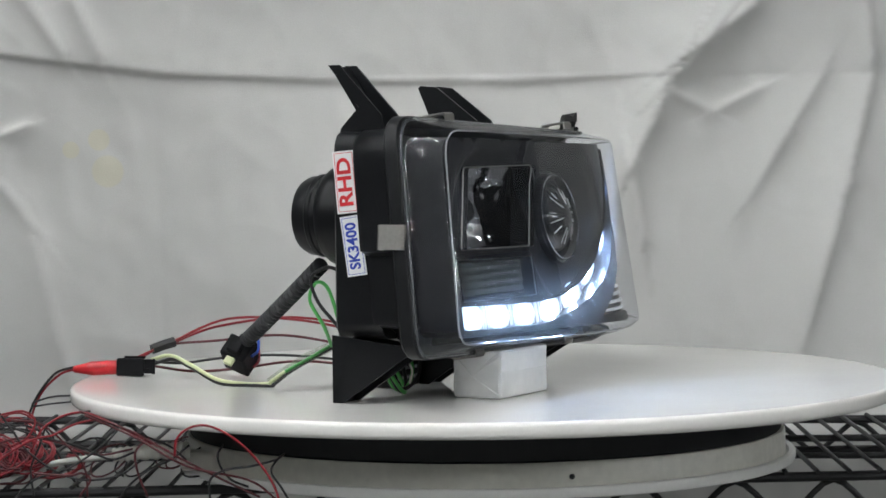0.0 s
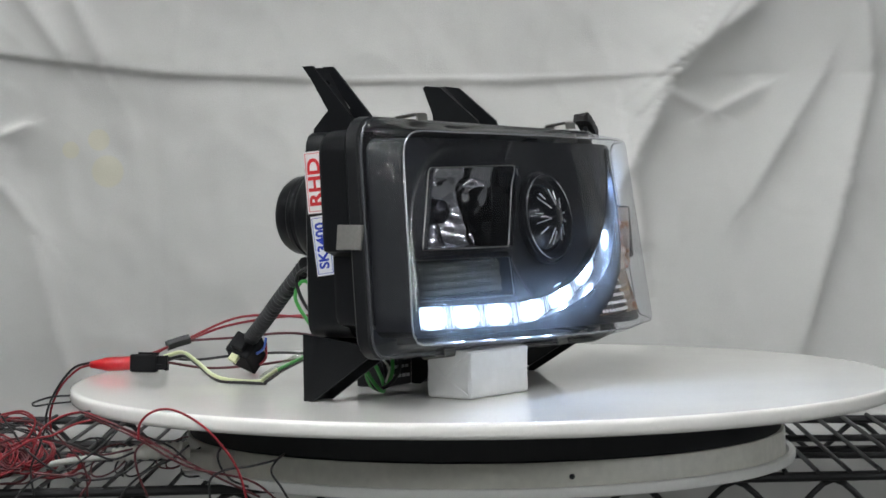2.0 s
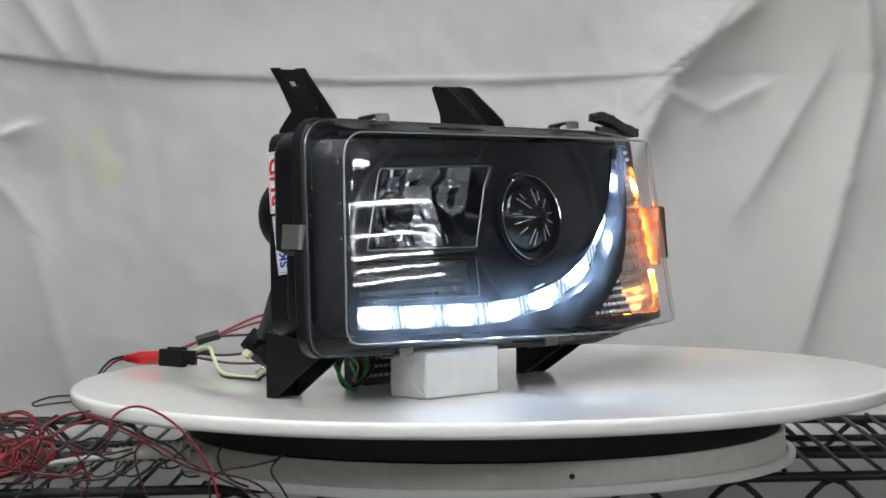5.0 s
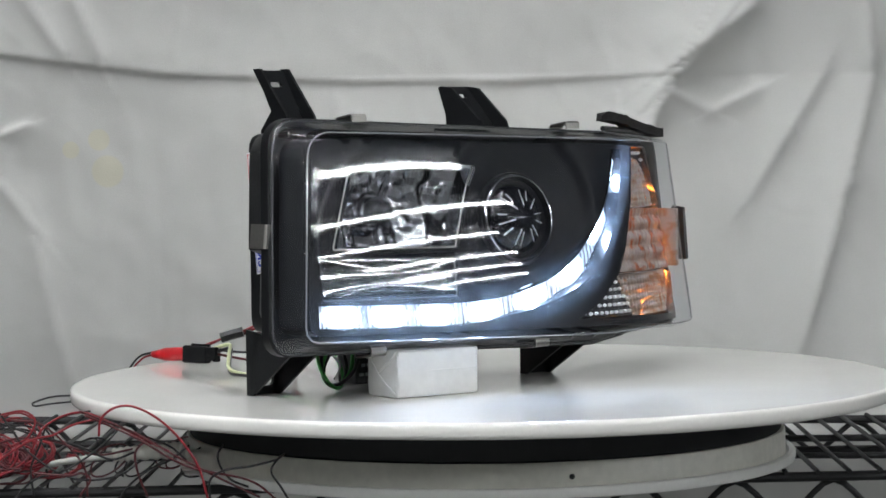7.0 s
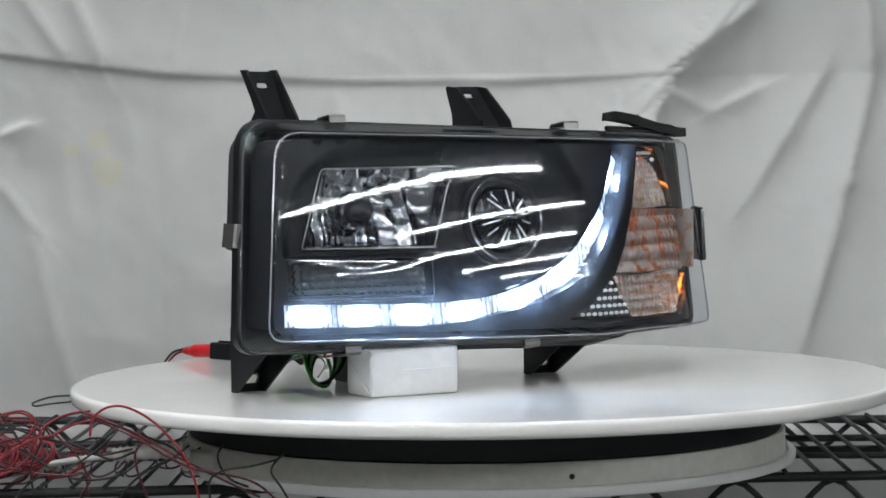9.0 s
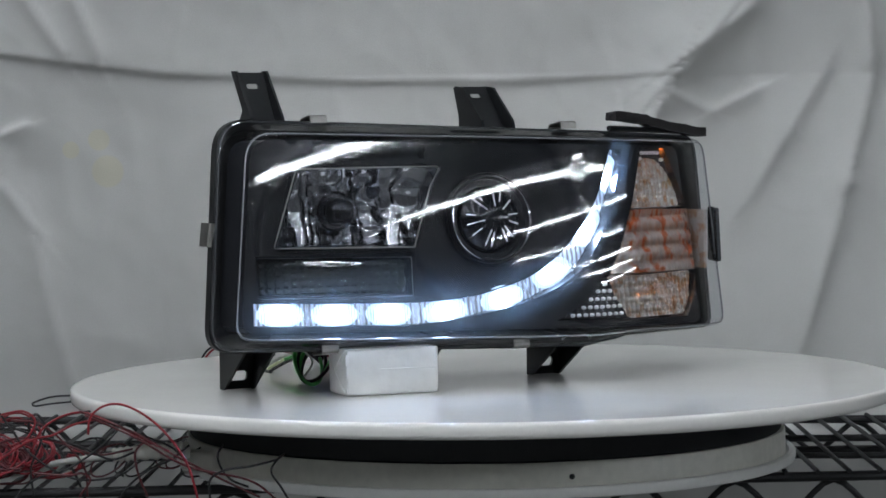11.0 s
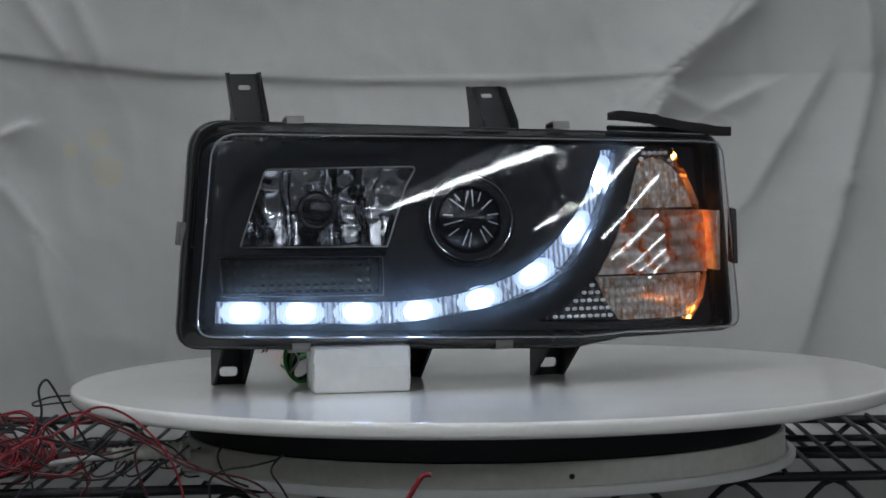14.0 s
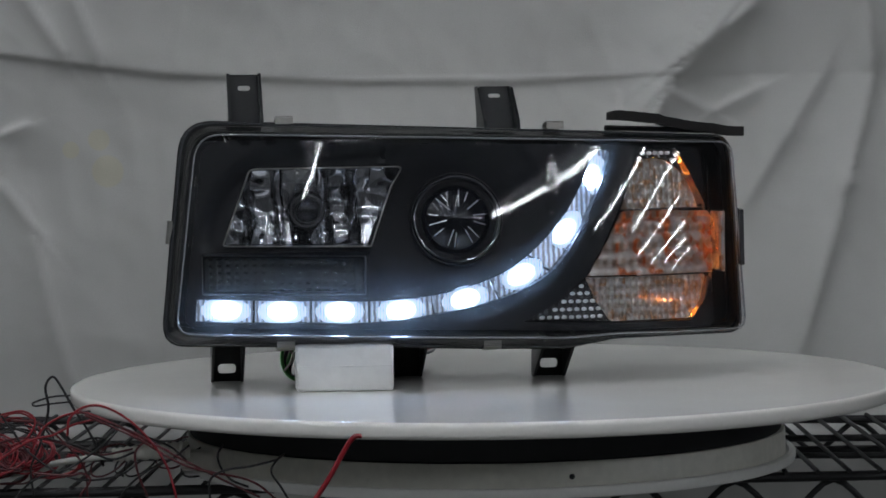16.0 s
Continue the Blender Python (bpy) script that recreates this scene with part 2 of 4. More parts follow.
def rounded(corners, radii, n=8):
    """A closed outline with rounded corners, from corner points in order."""
    out, k = [], len(corners)
    for i in range(k):
        a, b, c = Vector(corners[i - 1]), Vector(corners[i]), Vector(corners[(i + 1) % k])
        d1, d2 = (a - b).normalized(), (c - b).normalized()
        half = math.acos(max(-1, min(1, d1.dot(d2)))) / 2
        r = radii[i]
        cut = r / math.tan(half)
        p, q = b + d1 * cut, b + d2 * cut
        for s in range(n + 1):
            t = s / n
            out.append((p * (1 - t) + b * t) * (1 - t) + (b * (1 - t) + q * t) * t)
    return out


def resample(poly, n):
    """n points evenly along a closed outline."""
    pts = [Vector(p) for p in poly]
    seg = [(pts[(i + 1) % len(pts)] - p).length for i, p in enumerate(pts)]
    total, out, i, run = sum(seg), [], 0, 0.0
    for k in range(n):
        want = total * k / n
        while run + seg[i] < want:
            run += seg[i]
            i += 1
        out.append(pts[i].lerp(pts[(i + 1) % len(pts)], (want - run) / max(seg[i], 1e-9)))
    return out


def inside(p, poly):
    hit = False
    for i in range(len(poly)):
        a, b = poly[i - 1], poly[i]
        if (a[1] > p[1]) != (b[1] > p[1]) and p[0] < (b[0] - a[0]) * (p[1] - a[1]) / (b[1] - a[1]) + a[0]:
            hit = not hit
    return hit


def sheet(outline, holes, place, depth, step=0.0):
    """A plate with holes. place(a, b) gives the front point; depth is a vector to its back, or None for one skin."""
    pts, edges = [], []
    for loop in (outline, *holes):
        s = len(pts)
        pts += [Vector((p[0], p[1])) for p in loop]
        edges += [(s + i, s + (i + 1) % len(loop)) for i in range(len(loop))]
    if step:
        x0, x1 = min(p[0] for p in outline), max(p[0] for p in outline)
        y0, y1 = min(p[1] for p in outline), max(p[1] for p in outline)
        for i in range(1, int((x1 - x0) / step)):
            for j in range(1, int((y1 - y0) / step)):
                q = (x0 + i * step + (j % 2) * step / 2, y0 + j * step)
                if inside(q, outline) and not any(inside(q, h) for h in holes):
                    pts.append(Vector(q))
    vs, es, fs, *_ = geometry.delaunay_2d_cdt(pts, edges, [], 0, 1e-6)
    bm = bmesh.new()
    front = [bm.verts.new(place(*v)) for v in vs]
    back = [bm.verts.new(Vector(place(*v)) + Vector(depth)) for v in vs] if depth else None
    used = {}
    for f in fs:
        c = sum((vs[i] for i in f), Vector((0, 0))) / len(f)
        if not inside(c, outline) or any(inside(c, h) for h in holes):
            continue
        bm.faces.new([front[i] for i in f])
        if back:
            bm.faces.new([back[i] for i in reversed(f)])
        for a, b in zip(f, (*f[1:], f[0])):
            key = (min(a, b), max(a, b))
            used[key] = used.get(key, 0) + 1
    if back:
        for (a, b), n in used.items():
            if n == 1:
                bm.faces.new((front[a], front[b], back[b], back[a]))
    bmesh.ops.delete(bm, geom=[v for v in bm.verts if not v.link_faces], context="VERTS")
    bmesh.ops.recalc_face_normals(bm, faces=bm.faces)
    return bm


def smooth_line(pts, steps=8):
    pts = [Vector(p) for p in pts]
    ext = [2 * pts[0] - pts[1], *pts, 2 * pts[-1] - pts[-2]]
    out = []
    for a, b, c, d in zip(ext, ext[1:], ext[2:], ext[3:]):
        for s in range(steps):
            t = s / steps
            out.append(0.5 * (2 * b + (c - a) * t + (2 * a - 5 * b + 4 * c - d) * t * t + (3 * b - a - 3 * c + d) * t ** 3))
    return [*out, pts[-1]]


def tube(pts, r, n=8, steps=8, radii=None, straight=False):
    """A round wire along points."""
    line = [Vector(p) for p in pts] if straight else smooth_line(pts, steps)
    bm, rings, side = bmesh.new(), [], None
    for i, p in enumerate(line):
        d = (line[min(i + 1, len(line) - 1)] - line[max(i - 1, 0)]).normalized()
        if side is None:
            side = d.orthogonal().normalized()
        side = (side - d * side.dot(d)).normalized()
        up = d.cross(side)
        rr = radii(i / (len(line) - 1)) * r if radii else r
        rings.append([bm.verts.new(p + rr * (math.cos(2 * math.pi * k / n) * side + math.sin(2 * math.pi * k / n) * up)) for k in range(n)])
    grid_faces(bm, rings)
    bm.faces.new(list(reversed(rings[0])))
    bm.faces.new(rings[-1])
    bmesh.ops.recalc_face_normals(bm, faces=bm.faces)
    return bm


def writing(name, text, size, m, material, parent, stretch=1.0):
    cu = bpy.data.curves.new(name, "FONT")
    cu.body, cu.size, cu.align_x, cu.align_y, cu.extrude, cu.resolution_u = text, size, "CENTER", "CENTER", 0.00012, 3
    cu.offset = size * 0.028
    ob = new(name, cu)
    me = bpy.data.meshes.new_from_object(ob.evaluated_get(bpy.context.evaluated_depsgraph_get()))
    bpy.data.objects.remove(ob)
    me.transform(m @ Matrix.Diagonal((stretch, 1, 1, 1)))
    me.materials.clear()
    me.materials.append(material)
    out = new(name, me)
    out.parent = parent
    return out


# ---- the room round the set, out of view, and its tubes ----
def room():
    for name, lo, hi, m in (("floor", (-6, -6, -1.0), (9.5, 3, -0.9), FLOOR), ("ceiling", (-6, -6, 1.66), (9.5, 3, 1.76), WALL),
                            ("wall_west", (-6.1, -6, -0.9), (-6, 3, 1.66), WALL), ("wall_east", (9.5, -6, -0.9), (9.6, 3, 1.66), WALL),
                            ("wall_south", (-6, -6.1, -0.9), (9.5, -6, 1.66), WALL), ("wall_north", (-6, 3, -0.9), (9.5, 3.1, 1.66), WALL)):
        tagged(part(name, box(lo, hi, 0), m), "plain grey painted room surface", "room", kind="structure")
    first = thing("tube_light", "lit white fluorescent tubes in a ceiling batten", "lamp", "ceiling tubes")
    part("batten", box((-0.04, -2.2, 0.02), (0.04, 2.2, 0.06), 0.005), FITTING, first)
    part("tube", tube([(0, -2.18, 0), (0, 2.18, 0)], 0.0052, 12, straight=True), TUBE, first)
    # (x, y) of both ends; the far rows run aslant to the set
    # the run at x -1.4 is an unseen extra, added to brighten the cloth's left
    runs = [((-3.2, -4.6), (-3.2, -0.2)), ((-2.0, -4.6), (-2.0, -0.2)), ((-1.4, -4.6), (-1.4, -0.2)), ((-0.9, -4.1), (-0.9, 0.3)), ((-0.3, -4.1), (-0.3, 0.3)), ((0.3, -3.9), (0.3, 0.3)), ((0.40, -5.30), (2.25, -1.30)),
            ((2.46, -4.88), (4.6, -3.0)), ((4.19, -4.25), (6.40, -1.33)), ((5.5, -3.55), (7.38, -0.61)), ((6.11, -3.56), (7.72, -1.0)), ((6.88, -3.21), (8.42, -0.75)), ((7.57, -2.74), (8.79, -0.75)), ((8.21, -2.39), (9.19, -0.65))]
    for k, ((x0, y0), (x1, y1)) in enumerate(runs):
        long = math.hypot(x1 - x0, y1 - y0)
        m = pose((x0 + x1) / 2, (y0 + y1) / 2, 1.6, 0, 0, math.degrees(math.atan2(x0 - x1, y1 - y0))) @ Matrix.Diagonal((1, long / 4.4, 1, 1))
        if k:
            copy_thing(first, m)
        else:
            first.matrix_basis = m


room()


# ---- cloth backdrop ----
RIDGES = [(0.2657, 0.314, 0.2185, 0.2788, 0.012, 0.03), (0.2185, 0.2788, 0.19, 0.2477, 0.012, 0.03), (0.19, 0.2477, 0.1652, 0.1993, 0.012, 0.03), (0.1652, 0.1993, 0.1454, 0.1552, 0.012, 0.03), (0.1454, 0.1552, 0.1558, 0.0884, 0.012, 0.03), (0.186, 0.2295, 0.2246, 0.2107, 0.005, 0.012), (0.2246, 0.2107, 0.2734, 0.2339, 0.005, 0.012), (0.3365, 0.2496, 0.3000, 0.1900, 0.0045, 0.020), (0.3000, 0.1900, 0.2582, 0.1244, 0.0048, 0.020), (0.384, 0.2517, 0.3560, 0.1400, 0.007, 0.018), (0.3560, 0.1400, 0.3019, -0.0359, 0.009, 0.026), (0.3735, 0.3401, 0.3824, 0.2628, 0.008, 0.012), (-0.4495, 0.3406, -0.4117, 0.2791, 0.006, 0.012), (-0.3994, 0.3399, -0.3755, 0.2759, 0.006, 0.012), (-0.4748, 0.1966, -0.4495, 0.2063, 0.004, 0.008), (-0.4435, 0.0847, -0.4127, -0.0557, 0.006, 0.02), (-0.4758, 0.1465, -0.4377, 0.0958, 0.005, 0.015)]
CREASE = [(-0.8082, 0.3012), (-0.4731, 0.2772), (-0.4008, 0.2679), (-0.3063, 0.2555), (-0.1283, 0.2459), (0.0271, 0.2438), (0.1934, 0.2499), (0.3967, 0.2504), (0.6347, 0.2483)]
CLOTH_Y = 0.5


def bend(x, rows):
    for (x0, z0), (x1, z1) in zip(rows, rows[1:]):
        if x <= x1:
            return z0 + (z1 - z0) * max(0, (x - x0) / (x1 - x0))
    return rows[-1][1]


def cloth_depth(x, z):
    """How far the cloth stands out towards the camera."""
    wx, wz = x + 0.05 * noise.noise((x * 4, z * 4, 11)), z + 0.05 * noise.noise((x * 4, z * 4, 17))
    d = 0.014 * noise.noise((x * 2.2, z * 1.6, 3)) + 0.006 * noise.noise((x * 6, z * 4.5, 7))
    d -= 0.0050 * abs(noise.noise((wx * 5.5, wz * 4.2, 9))) + 0.0044 * abs(noise.noise((wx * 14 + wz * 4, wz * 11, 21))) + 0.0013 * noise.noise((x * 40, z * 34, 1))
    s = z - bend(x, CREASE)
    # it hangs over a line at the crease: leaning out above it and spreading below
    d += 0.16 * max(0.0, z - 0.25) + (0.09 - 0.21 * max(0.0, min(1.0, (-0.12 - x) / 0.2))) * max(0.0, min(0.35, 0.25 - z))
    fade = 1.0 if x < 0.1 else max(0.3, 1 - (x - 0.1) * 4)
    d += fade * 0.0065 * math.exp(-abs(s) / (0.05 if s > 0 else 0.0035))
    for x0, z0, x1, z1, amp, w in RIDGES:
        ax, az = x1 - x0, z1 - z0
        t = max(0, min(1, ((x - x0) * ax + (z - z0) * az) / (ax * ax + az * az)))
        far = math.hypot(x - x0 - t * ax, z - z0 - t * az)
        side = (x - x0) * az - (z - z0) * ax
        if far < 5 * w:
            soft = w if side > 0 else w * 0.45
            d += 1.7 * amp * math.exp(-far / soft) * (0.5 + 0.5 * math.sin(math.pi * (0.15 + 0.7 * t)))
    return d


def tuck(z):
    """Below the shelf the cloth is drawn back under it."""
    s = max(0.0, -0.10 - z)
    return 0.75 * s * s / (s + 0.02)


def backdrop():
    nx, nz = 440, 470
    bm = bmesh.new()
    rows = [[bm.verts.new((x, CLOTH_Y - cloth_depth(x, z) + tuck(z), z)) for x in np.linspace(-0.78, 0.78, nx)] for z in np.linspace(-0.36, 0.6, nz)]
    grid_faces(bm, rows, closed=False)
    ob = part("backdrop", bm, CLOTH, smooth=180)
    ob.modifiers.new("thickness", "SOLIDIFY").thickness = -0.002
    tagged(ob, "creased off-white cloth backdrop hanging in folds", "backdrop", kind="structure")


backdrop()


# ---- wire shelf ----
def wire_shelf():
    root = thing("wire_shelf", "black coated wire shelf under the turntable", "shelf")
    top = -0.0645
    front, back = ((-0.75, -0.170), (0.75, -0.052)), ((-0.75, 0.37), (0.75, 0.245))

    def across(rail, x):
        return rail[0][1] + (rail[1][1] - rail[0][1]) * (x - rail[0][0]) / 1.5
    for rail in (front, back):
        part("rail", tube([(*rail[0], top - 0.004), (*rail[1], top - 0.004)], 0.0037, 10, straight=True), SHELF, root)
        part("lower_rail", tube([(*rail[0], top - 0.036), (*rail[1], top - 0.036)], 0.0034, 10, straight=True), SHELF, root)
        zig = []
        for i in range(41):
            x = -0.74 + i * 0.037
            zig.append((x, across(rail, x) + 0.004, top - (0.007 if i % 2 else 0.033)))
        part("truss_wire", tube(zig, 0.0024, 8, 5), SHELF, root)
    for k in (0.42, 0.62):
        part("cross_bar", tube([(-0.75, front[0][1] + k * (back[0][1] - front[0][1]), top - 0.004), (0.75, front[1][1] + k * (back[1][1] - front[1][1]), top - 0.004)], 0.003, 8, straight=True), SHELF, root)
    for i in range(-29, 30):
        x = i * 0.0238 + 0.008
        part("wire", tube([(x, across(front, x) - 0.004, top), (x, across(back, x) + 0.004, top)], 0.0018, 6, straight=True), SHELF, root)


wire_shelf()


# ---- turntable ----
def turntable():
    base = thing("turntable", "motor turntable with glossy white top and aged white base", "turntable")
    part("base_drum", lathe([(0.2, -0.0575), (0.2325, -0.0575), (0.2322, -0.040), (0.231, -0.0385), (0.2, -0.038)], 128), BASE_WHITE, base, smooth=40)
    part("base_flange", lathe([(0.2, -0.0632), (0.2372, -0.0632), (0.2396, -0.0622), (0.2402, -0.060), (0.2402, -0.0565), (0.2394, -0.0553), (0.2352, -0.0550), (0.2342, -0.0558), (0.2338, -0.0575), (0.2, -0.0576)], 128), FLANGE, base, "white flange round the foot", smooth=40)
    part("dark_ring", lathe([(0.2, -0.0385), (0.2285, -0.0385), (0.2295, -0.037), (0.2295, -0.0135), (0.228, -0.0125), (0.2, -0.0125)], 128), BLACK_RING, base, smooth=40)
    r, h = 0.3205, 0.0115
    prof = [(0.0, -h), (r - 0.004, -h), (r - 0.0012, -h + 0.0010), (r, -h + 0.0035), (r, -0.0030), (r - 0.0004, -0.0014), (r - 0.0015, -0.0004), (r - 0.0032, 0), (r - 0.005, 0), (0.15, 0), (0.0, 0)]
    part("screw", lathe([(0.0001, -0.0012), (0.0016, -0.001), (0.002, 0.0), (0.0018, 0.002)], 12, (-0.25, 0.97, 0), (0.0595, -0.2252, -0.0485)), BLACK_RING, base, "small dark screw")
    part("socket", box((-0.224, -0.118, -0.056), (-0.196, -0.100, -0.042), 0.002), BASE_WHITE, base, "moulded power socket")
    return part("disc", lathe(prof, 180), TABLE_WHITE, base, "glossy white round turning top", smooth=50)


TABLE_TOP = turntable()


# ---- head lamp; its own space: x along its width, y to its back, z up, origin on the turntable's axis ----
def front_v(u, z):
    q = max(0.0, min(1.0, (u - 0.03) / 0.15))
    k = 0.02 * math.log(1 + math.exp((u - 0.06) / 0.02))
    sweep = 0.0100 * (1 - math.exp(-(max(0.0, u - 0.04) / 0.06) ** 2))
    bow = 0.05 * (u + 0.09) ** 2 + 3.5 * k * k + sweep + 120 * max(0.0, u - 0.17) ** 3
    return -0.105 + bow + (0.15 + 0.10 * q * q * (3 - 2 * q)) * (z - 0.046)


def lens_v(u, z):
    """The clear lens: bowed along its width, more and more towards the wrapped end."""
    a, b = u + 0.09, z - 0.11
    x = u - 0.04
    lean = 0.1505 * (z - 0.046)
    if x > 0:
        bow = 0.0042 + 0.1555 * x + 0.529 * x * x + 9.635 * x ** 3
        lean += (8.946 * x ** 3 - 0.138 * x * x) * b + (0.123 * x - 3.198 * x * x) * b * b
    else:
        k = 0.02 * math.log(1 + math.exp((u - 0.06) / 0.02))
        bow = 0.05 * a * a + 3.5 * k * k - 0.005 + 0.4496 * a * a + 0.2691 * a ** 3
    return -0.105 + lean + bow + 0.0186 * b * b + 0.0332 * a * b + 0.0903 * a * a * b - 0.6881 * b ** 3


def flange_v(u, z):
    return -0.0655 + 0.137 * (z - 0.04) + 0.58 * max(0.0, u - 0.08)


def lens_outline(grow, n=200):
    g = grow
    e, h = (g, g) if g < 0 else (g * 0.05, g * 0.4)
    c = [(-0.2425 - g, 0.0435 - g), (0.05, 0.0348 - g), (0.09, 0.0365 - h), (0.2055 + e, 0.0340 - h), (0.201 + e, 0.1825 + h), (-0.225 - g, 0.1935 + g)]
    return resample(rounded(c, [0.012 + g * 0.5, 0.01, 0.01, 0.010, 0.014, 0.022 + g * 0.5]), n)


def drum_side(start, half):
    """One side of the upright drum added for the flashing bulb, round its own axis, facing -y when start is 0."""
    r, h = 0.0275, 0.052
    bm = bmesh.new()
    rings = [[bm.verts.new((k * r * math.sin(a), -k * r * math.cos(a), z)) for a in np.radians(np.linspace(start - half, start + half, 21))]
             for z, k in ((-h, 0.0), (-h, 0.85), (-h + 0.006, 1.0), (-0.02, 1.0), (0.02, 1.0), (h - 0.006, 1.0), (h, 0.85), (h, 0.0))]
    grid_faces(bm, rings, closed=False)
    bmesh.ops.remove_doubles(bm, verts=bm.verts, dist=1e-6)
    bmesh.ops.recalc_face_normals(bm, faces=bm.faces)
    return bm


def head_lamp():
    root = thing("head_lamp", "black car head lamp, white daytime strip and amber indicator lit", "head lamp")
    # black housing behind the lens
    rear = resample(rounded([(-0.209, 0.045), (0.19, 0.04), (0.19, 0.178), (-0.209, 0.1915)], [0.012, 0.02, 0.02, 0.012]), 200)

    def rear_v(u):
        return 0.016 + 0.3 * max(0.0, u - 0.08)
    loops = []
    for g, dv in ((0.0040, -0.0035), (0.0076, -0.0040), (0.0088, -0.0028), (0.0088, 0.006), (0.0072, 0.008), (0.001, 0.009)):
        loops.append([(p.x, flange_v(p.x, p.y) + dv, p.y) for p in lens_outline(g)])

    def bulge(g, dv):
        low = lens_outline(g - 0.011)
        return [(p.x, flange_v(p.x, p.y) + dv * (1.0 if p.x < 0.05 else 0.75), p.y) if p.y > 0.108 or p.x > -0.2 else (q.x, flange_v(q.x, q.y) + dv, q.y) for p, q in zip(lens_outline(g), low)]
    loops += [bulge(g, dv) for g, dv in ((0.0000, 0.0105), (-0.0008, 0.034), (-0.0030, 0.0385), (-0.010, 0.0400))]
    loops.append([(q.x, flange_v(q.x, q.y) + 0.042 * (1.0 if q.x < 0.05 else 0.75), q.y) for q in rear])
    loops.append([(q.x, rear_v(q.x) - 0.002, q.y) for q in rear])
    loops.append([(q.x * 0.985 - 0.001, rear_v(q.x), 0.115 + (q.y - 0.115) * 0.97) for q in rear])
    part("housing", loft(loops, cap_end=True), HOUSING, root, "matt black moulded plastic housing", smooth=35)
    # clear lens
    loops = []
    for g, w in ((0.0078, 0.0), (0.0076, 0.04), (0.0062, 0.09), (0.0040, 0.35), (0.0014, 0.7), (0.0002, 0.88)):
        loops.append([(p.x, (flange_v(p.x, p.y) - 0.0045) * (1 - w) + (lens_v(p.x, p.y) + 0.003) * w, p.y) for p in lens_outline(g)])
    for g, dv in ((-0.0012, 0.0022), (-0.0028, 0.0008), (-0.006, 0.0)):
        loops.append([(p.x, lens_v(p.x, p.y) + dv, p.y) for p in lens_outline(g)])
    core = lens_outline(-0.006)
    mid = Vector((-0.01, 0.112))
    for s in np.linspace(0.985, 0.012, 75):
        lp = [mid + (p - mid) * s for p in core]
        loops.append([(p.x, lens_v(p.x, p.y), p.y) for p in lp])
    lens = part("lens", loft(loops, cap_end=True), LENS, root, "clear glossy wrap-around lens", smooth=180)
    lens.visible_shadow = False
    rim = [(p.x, lens_v(p.x, p.y) + 0.0014, p.y) for p in lens_outline(-0.0022)]
    part("lens_edge", tube([*rim, rim[0]], 0.0007, 6, straight=True), EDGE, root, "bright rounded edge of the lens")
    seam = [(p.x, flange_v(p.x, p.y) - 0.005, p.y) for p in lens_outline(0.0066)]
    part("lens_seam", tube([*seam, seam[0]], 0.0012, 6, straight=True), GASKET, root)

    # openings of the bezel
    reflector = rounded([(-0.205, 0.1085), (-0.0955, 0.1068), (-0.0795, 0.1508), (-0.070, 0.1655), (-0.184, 0.165)], [0.002, 0.002, 0.02, 0.003, 0.006])
    pc = Vector((-0.0308, 0.1255))
    barrel = [pc + 0.0322 * Vector((math.cos(a), math.sin(a))) for a in np.linspace(0, 2 * math.pi, 49)[:-1]]
    window = rounded([(-0.2205, 0.0735), (-0.1005, 0.0715), (-0.0998, 0.0999), (-0.2204, 0.1021)], [0.002] * 4)
    strip_out = [(-0.2259, 0.0545), (-0.1831, 0.0527), (-0.1408, 0.0518), (-0.0978, 0.0509), (-0.0493, 0.0561), (-0.0002, 0.0667), (0.0389, 0.086), (0.0641, 0.1191), (0.0788, 0.1485), (0.0893, 0.176)]
    strip_in = [(-0.2248, 0.0704), (-0.1827, 0.0688), (-0.1404, 0.0675), (-0.0974, 0.0666), (-0.051, 0.0698), (-0.0061, 0.0818), (0.0222, 0.0989), (0.0468, 0.1237), (0.0632, 0.1487), (0.0755, 0.1762)]
    cut = smooth_line([(*p, 0) for p in strip_out], 4)
    cut_in = smooth_line([(*p, 0) for p in strip_in], 4)
    strip = [Vector((p.x, p.y)) for p in cut] + [Vector((p.x, p.y)) for p in reversed(cut_in)]
    signal = [(0.0156, 0.0487), (0.0427, 0.0627), (0.0651, 0.0811), (0.0793, 0.1018), (0.097, 0.1353), (0.1152, 0.1778), (0.1479, 0.1766), (0.1614, 0.1553), (0.1733, 0.1322), (0.1899, 0.1281), (0.1861, 0.0778), (0.1742, 0.0764), (0.1673, 0.0596), (0.1527, 0.0443)]
    signal = [Vector(p) for p in signal]
    outline = [p for p in resample(rounded([(-0.235, 0.0495), (0.09, 0.041), (0.176, 0.0385), (0.172, 0.1775), (-0.2185, 0.1865)], [0.01, 0.01, 0.004, 0.008, 0.016]), 160)]

    def bezel_off(u, z):
        off = 0.009 + 0.012 * max(0, min(1, (u - 0.0) / 0.15)) * 0.3
        r = (Vector((u, z)) - pc).length
        edge = 1 / (1 + math.exp((r - 0.071) / 0.0012))
        off += edge * (0.004 + 0.007 * max(0, min(1, (0.070 - r) / 0.036)))
        # the panel round the square reflector is sunk, with a soft quarter-round shoulder
        q = Vector((max(0, -0.150 - u), max(0, z - 0.108)))
        if u < -0.085 and z > 0.103:
            off += 0.006 / (1 + math.exp((math.hypot(q.x / 0.068, q.y / 0.070) - 1) * 40)) * (1 - edge)
        return off
    bez = sheet(outline, [reflector, barrel, window, strip, signal], lambda u, z: (u, front_v(u, z) + bezel_off(u, z), z), None, 0.0034)
